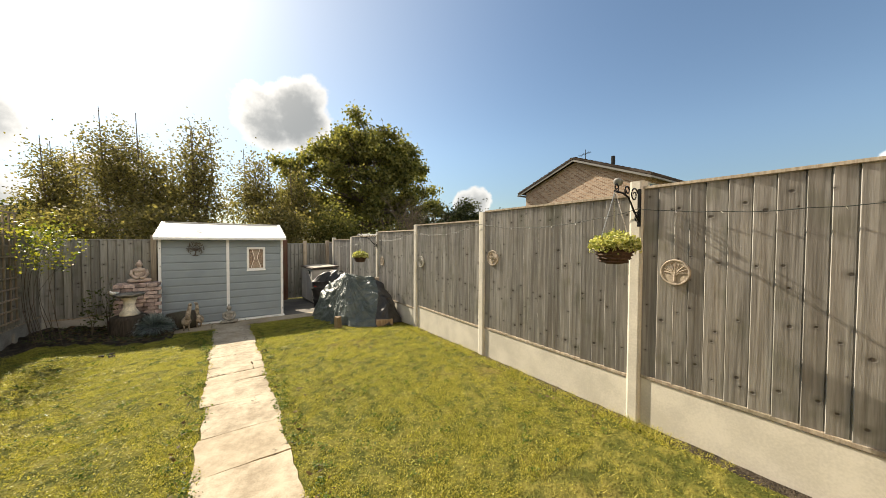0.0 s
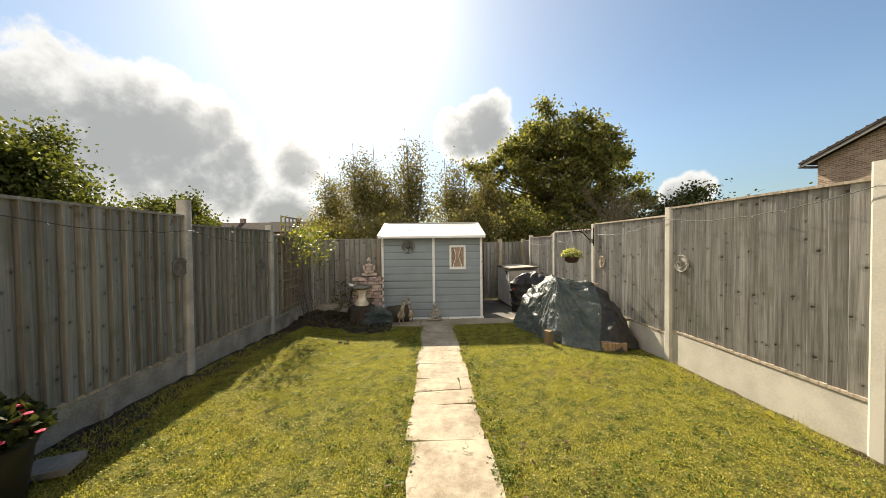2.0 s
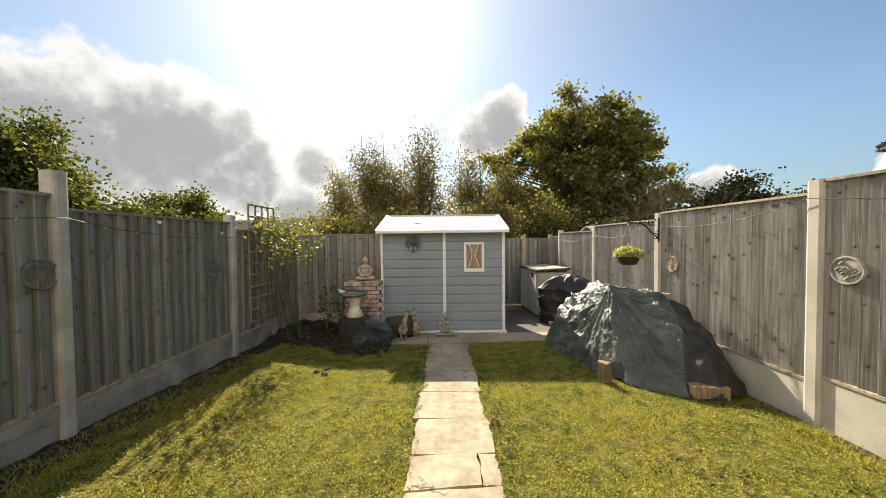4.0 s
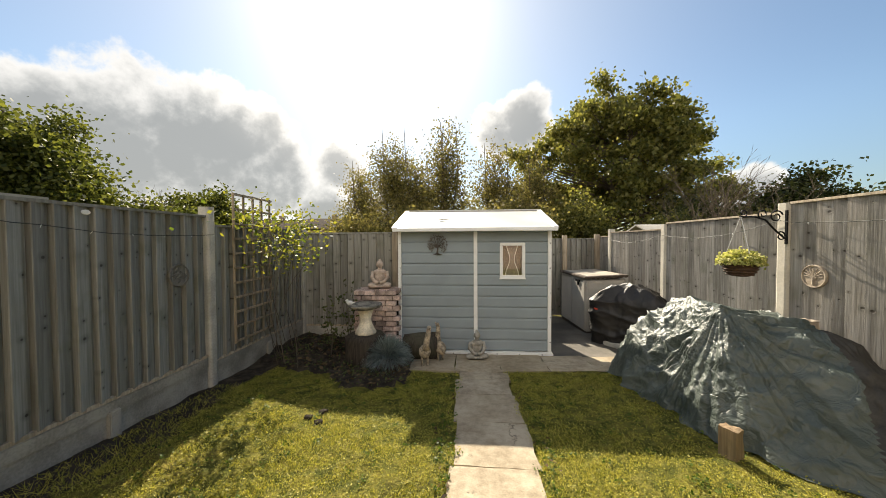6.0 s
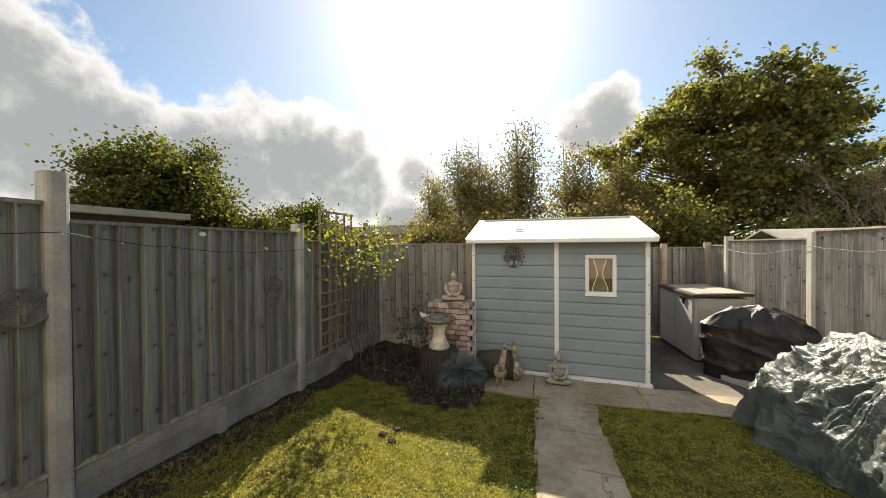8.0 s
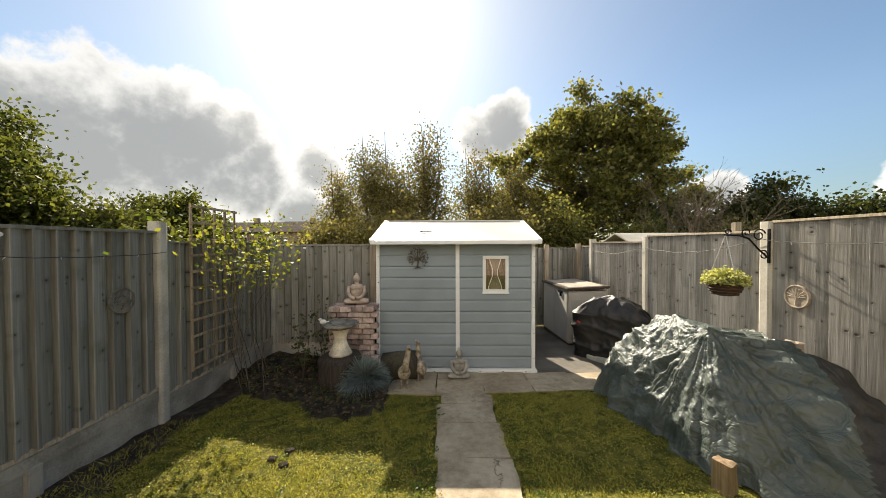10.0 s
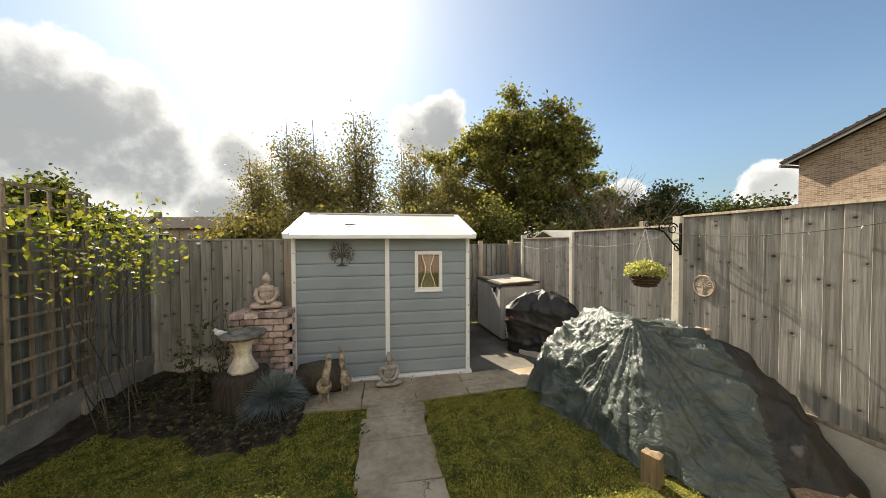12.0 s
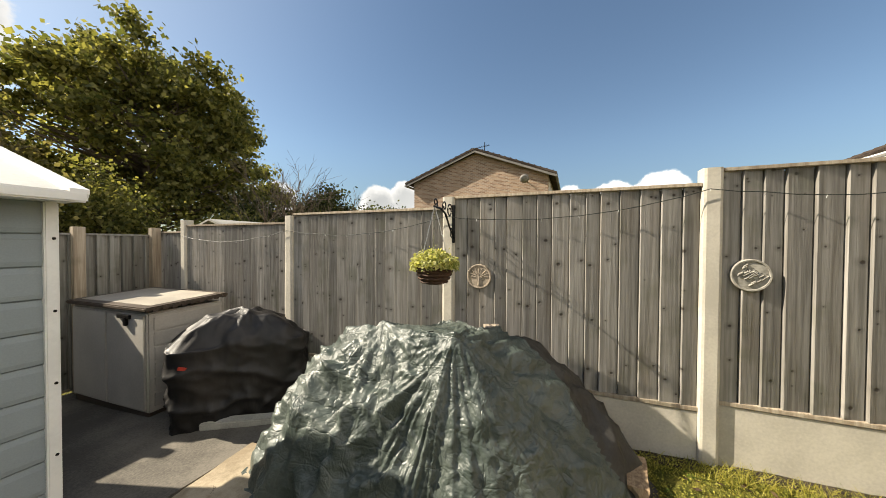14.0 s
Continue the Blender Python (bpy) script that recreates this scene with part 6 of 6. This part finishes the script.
tree("shrub", "dense shrub beyond the shaded fence", (-15.0, 18.0, 0), 3.4, 3.0, 2.0, 0.0, 60, 10000, 0.15, leaf_mid, 62, 0.08, 0.7, 0.0, 0.2, 0.45, "scrub beyond the shaded fence")
bare_tree("twiggy half-bare shrub beyond the shaded fence", (-14.2, 15.4, -0.3), 4.6, 0.34, 9, "bare trees")
tree("round_tree", "rounded dark green tree beyond the shaded fence", (-17.2, 22.5, 0), 5.3, 3.4, 2.6, 0.0, 80, 24000, 0.14, leaf_mid, 63, 0.15, 0.8, 0.0, 0.25, 0.5)
for k, (x, y, h, r) in enumerate(((-38, 42, 6.6, 4.5), (-32, 44, 6.0, 4.0), (-13.5, 44, 5.6, 3.2), (-46, 40, 7.0, 5))):
    tree("far_tree", "distant dark green tree", (x, y, 0), h, r, 3, 0.0, 50, 7000, 0.34, leaf_dark, 70 + k, 0.2, 0.8, 0.0, 0.25, 0.7, "distant trees")

# ---------------------------------------------------------------- lawn grass


def grass(name, n, x0, x1, y0, y1, h, w, seed, label):
    rng = np.random.default_rng(seed)
    x, y = rng.uniform(x0, x1, n), rng.uniform(y0, y1, n)
    keep = ~in_paving(x, y) & ~in_bed(x, y) & ~((y > 7.3) & (x > 0.6))
    x, y = x[keep], y[keep]
    m = len(x)
    tuft = 0.65 + 0.55 * np.sin(3.1 * x + 2 * np.sin(2.3 * y)) * np.sin(2.7 * y + 1.3 * np.sin(3.3 * x)) * 0.6 + rng.normal(0, 0.12, m)
    hh = h * np.clip(tuft, 0.3, 1.6) * rng.uniform(0.6, 1.2, m)
    a = rng.uniform(0, 2 * np.pi, m)
    lean = rng.normal(0, 0.75, (m, 2)) * hh[:, None]
    g = ground_z(x, y) - 0.004
    dx, dy = w * np.cos(a), w * np.sin(a)
    v = np.stack([np.stack([x - dx, y - dy, g], 1), np.stack([x + dx, y + dy, g], 1), np.stack([x + lean[:, 0], y + lean[:, 1], g + hh], 1)], 1).reshape(-1, 3)
    tagged(new(name, soup(name, v, 3, grass_blade)), label, "grass", kind="stuff")


grass("lawn_grass", 340000, -2.25, 3.15, 0.2, 4.2, 0.021, 0.0026, 81, "short mown yellow-green lawn grass")
grass("lawn_grass", 180000, -2.25, 3.15, 4.2, 6.75, 0.024, 0.0032, 82, "short mown green lawn grass")
grass("lawn_grass", 60000, -2.40, 3.15, -3.0, 0.2, 0.022, 0.003, 83, "short mown yellow-green lawn grass")
grass("edge_grass", 9000, 3.02, 3.19, -0.5, 7.0, 0.075, 0.003, 84, "longer rough grass along the concrete boards")
grass("edge_grass", 6000, -2.50, -2.15, -0.5, 5.8, 0.06, 0.003, 85, "longer rough grass along the shaded fence")

# broad-leaved weeds and clover in the turf
rng = np.random.default_rng(91)
n = 700
x, y = rng.uniform(-2.1, 3.1, n), rng.uniform(0.2, 6.4, n)
edge = rng.uniform(0, 1, n) < 0.3
x = np.where(edge, rng.choice([-0.06, 0.66], n) + rng.normal(0, 0.06, n), x)
keep = ~in_paving(x, y) & ~in_bed(x, y)
x, y = np.repeat(x[keep], 14), np.repeat(y[keep], 14)
x, y = x + rng.normal(0, 0.022, len(x)), y + rng.normal(0, 0.022, len(y))
pts = np.stack([x, y, ground_z(x, y) + rng.uniform(0.012, 0.04, len(x))], 1)
tagged(new("lawn_weeds", leaf_mesh("lawn_weeds", pts, 0.014, leaf_weed, rng, 0.5, 1.3)), "small dark green weeds and clover in the lawn", "weeds", kind="stuff")
n = 90000
x, y = rng.uniform(-2.2, 3.15, n), rng.uniform(0.2, 6.7, n)
keep = ~in_paving(x, y) & ~in_bed(x, y)
x, y = x[keep], y[keep]
pts = np.stack([x, y, ground_z(x, y) + rng.uniform(0.008, 0.024, len(x))], 1)
tagged(new("clover", leaf_mesh("clover", pts, 0.0095, leaf_clover, rng, 0.6, 1.3)), "small yellow-green clover leaves through the turf", "clover", kind="stuff")
n = 2600
x, y = rng.uniform(-2.1, 3.15, n), rng.uniform(0.2, 6.4, n)
patch = (np.hypot(x - 1.1, y - 2.4) < 0.35) | (np.hypot(x + 0.2, y - 3.1) < 0.22) | (x > 2.85) | (np.hypot(x - 1.9, y - 3.6) < 0.3) | (np.abs(x + 0.08) < 0.08) | (np.abs(x - 0.68) < 0.08)
x, y = x[patch], y[patch]
keep = ~in_paving(x, y)
pts = np.stack([x[keep], y[keep], ground_z(x[keep], y[keep]) + 0.022], 1)
tagged(new("dry_thatch", leaf_mesh("dry_thatch", pts, 0.02, leaf_dry, rng, 0.7, 2.2)), "dry brown thatch and bits on worn turf", "thatch", kind="stuff")

# ---------------------------------------------------------------- paving, slab by slab


def riven(x0, x1, y0, y1, seed, skew=0.0):
    """One riven slab with an uneven top and broken edges, as a low grid."""
    rnd = random.Random(seed)
    nx_, ny_ = 7, 7
    bm = bmesh.new()
    top = []
    for j in range(ny_):
        row = []
        for i in range(nx_):
            u, v = i / (nx_ - 1), j / (ny_ - 1)
            x = x0 + (x1 - x0) * u
            y = y0 + (y1 - y0) * v + skew * (u - 0.5)
            if i in (0, nx_ - 1):
                x += rnd.uniform(-0.012, 0.012)
            if j in (0, ny_ - 1):
                y += rnd.uniform(-0.004, 0.004)
            e = 0.003 if i in (0, nx_ - 1) or j in (0, ny_ - 1) else 0.0
            z = float(np.interp(y, GROUND_Y, GROUND_Z)) + 0.014 - e + 0.003 * noise.noise((x * 6, y * 6, 1.0)) + rnd.uniform(-0.001, 0.001)
            row.append(bm.verts.new((x, y, z)))
        top.append(row)
    for a, b in zip(top, top[1:]):
        for i in range(nx_ - 1):
            bm.faces.new((a[i], a[i + 1], b[i + 1], b[i]))
    ring = top[0] + [r[-1] for r in top[1:]] + top[-1][-2::-1] + [r[0] for r in top[-2:0:-1]]
    low = [bm.verts.new((v.co.x, v.co.y, v.co.z - 0.05)) for v in ring]
    for i in range(len(ring)):
        j = (i + 1) % len(ring)
        bm.faces.new((low[i], low[j], ring[j], ring[i]))
    return bm


PAVE = thing("pavement", "path of worn buff riven slabs with cracks and dark joints", "path", (0, 0, 0), kind="structure")
joints = [-3.0, -2.4, -1.75, -1.2, -0.65, -0.1, 0.42, 0.95, 1.50, 2.03, 2.65, 3.21, 3.83, 4.30, 4.83, 5.42, 5.98, 6.40, 6.655]
for k, (a, b) in enumerate(zip(joints, joints[1:])):
    w = 0.02 * math.sin(2.3 * k)
    left, right = PATH_X0 - 0.015 + w, PATH_X1 + 0.015 + w * 0.7
    if a == 3.21:
        # this slab has broken in three
        part("slab", riven(left, right, a + 0.003, 3.50, 200 + k, 0.05), slab_mat, PAVE)
        part("slab", riven(left, right - 0.13, 3.512, b - 0.003, 260, 0.05), slab_mat, PAVE)
        part("slab", riven(right - 0.118, right, 3.53, b - 0.003, 261, 0.0), slab_mat, PAVE)
    else:
        part("slab", riven(left, right, a + 0.004, b - 0.004, 200 + k, 0.02 * math.sin(1.7 * k)), slab_mat, PAVE)
cols = [-0.66, -0.06, 0.54, 1.16, 1.78, 2.40]
for k, (a, b) in enumerate(zip(cols, cols[1:])):
    part("slab", riven(a + 0.003, b - 0.003, SLAB_Y0 + 0.0 + 0.10 * max(0.0, (a + b) / 2 - 0.3), SLAB_Y1 - 0.06, 230 + k, 0.06 if k > 1 else 0.0), slab_mat, PAVE)
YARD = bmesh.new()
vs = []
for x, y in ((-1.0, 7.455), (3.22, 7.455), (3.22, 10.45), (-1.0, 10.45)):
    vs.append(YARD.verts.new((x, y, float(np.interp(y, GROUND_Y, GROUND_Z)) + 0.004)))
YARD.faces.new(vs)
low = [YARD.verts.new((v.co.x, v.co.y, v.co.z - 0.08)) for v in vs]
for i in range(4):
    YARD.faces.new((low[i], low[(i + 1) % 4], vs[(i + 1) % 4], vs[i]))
whole("concrete_yard", YARD, concrete_shaded, "stained concrete yard under the shed and box, darkened for their shade", "paving", kind="structure")
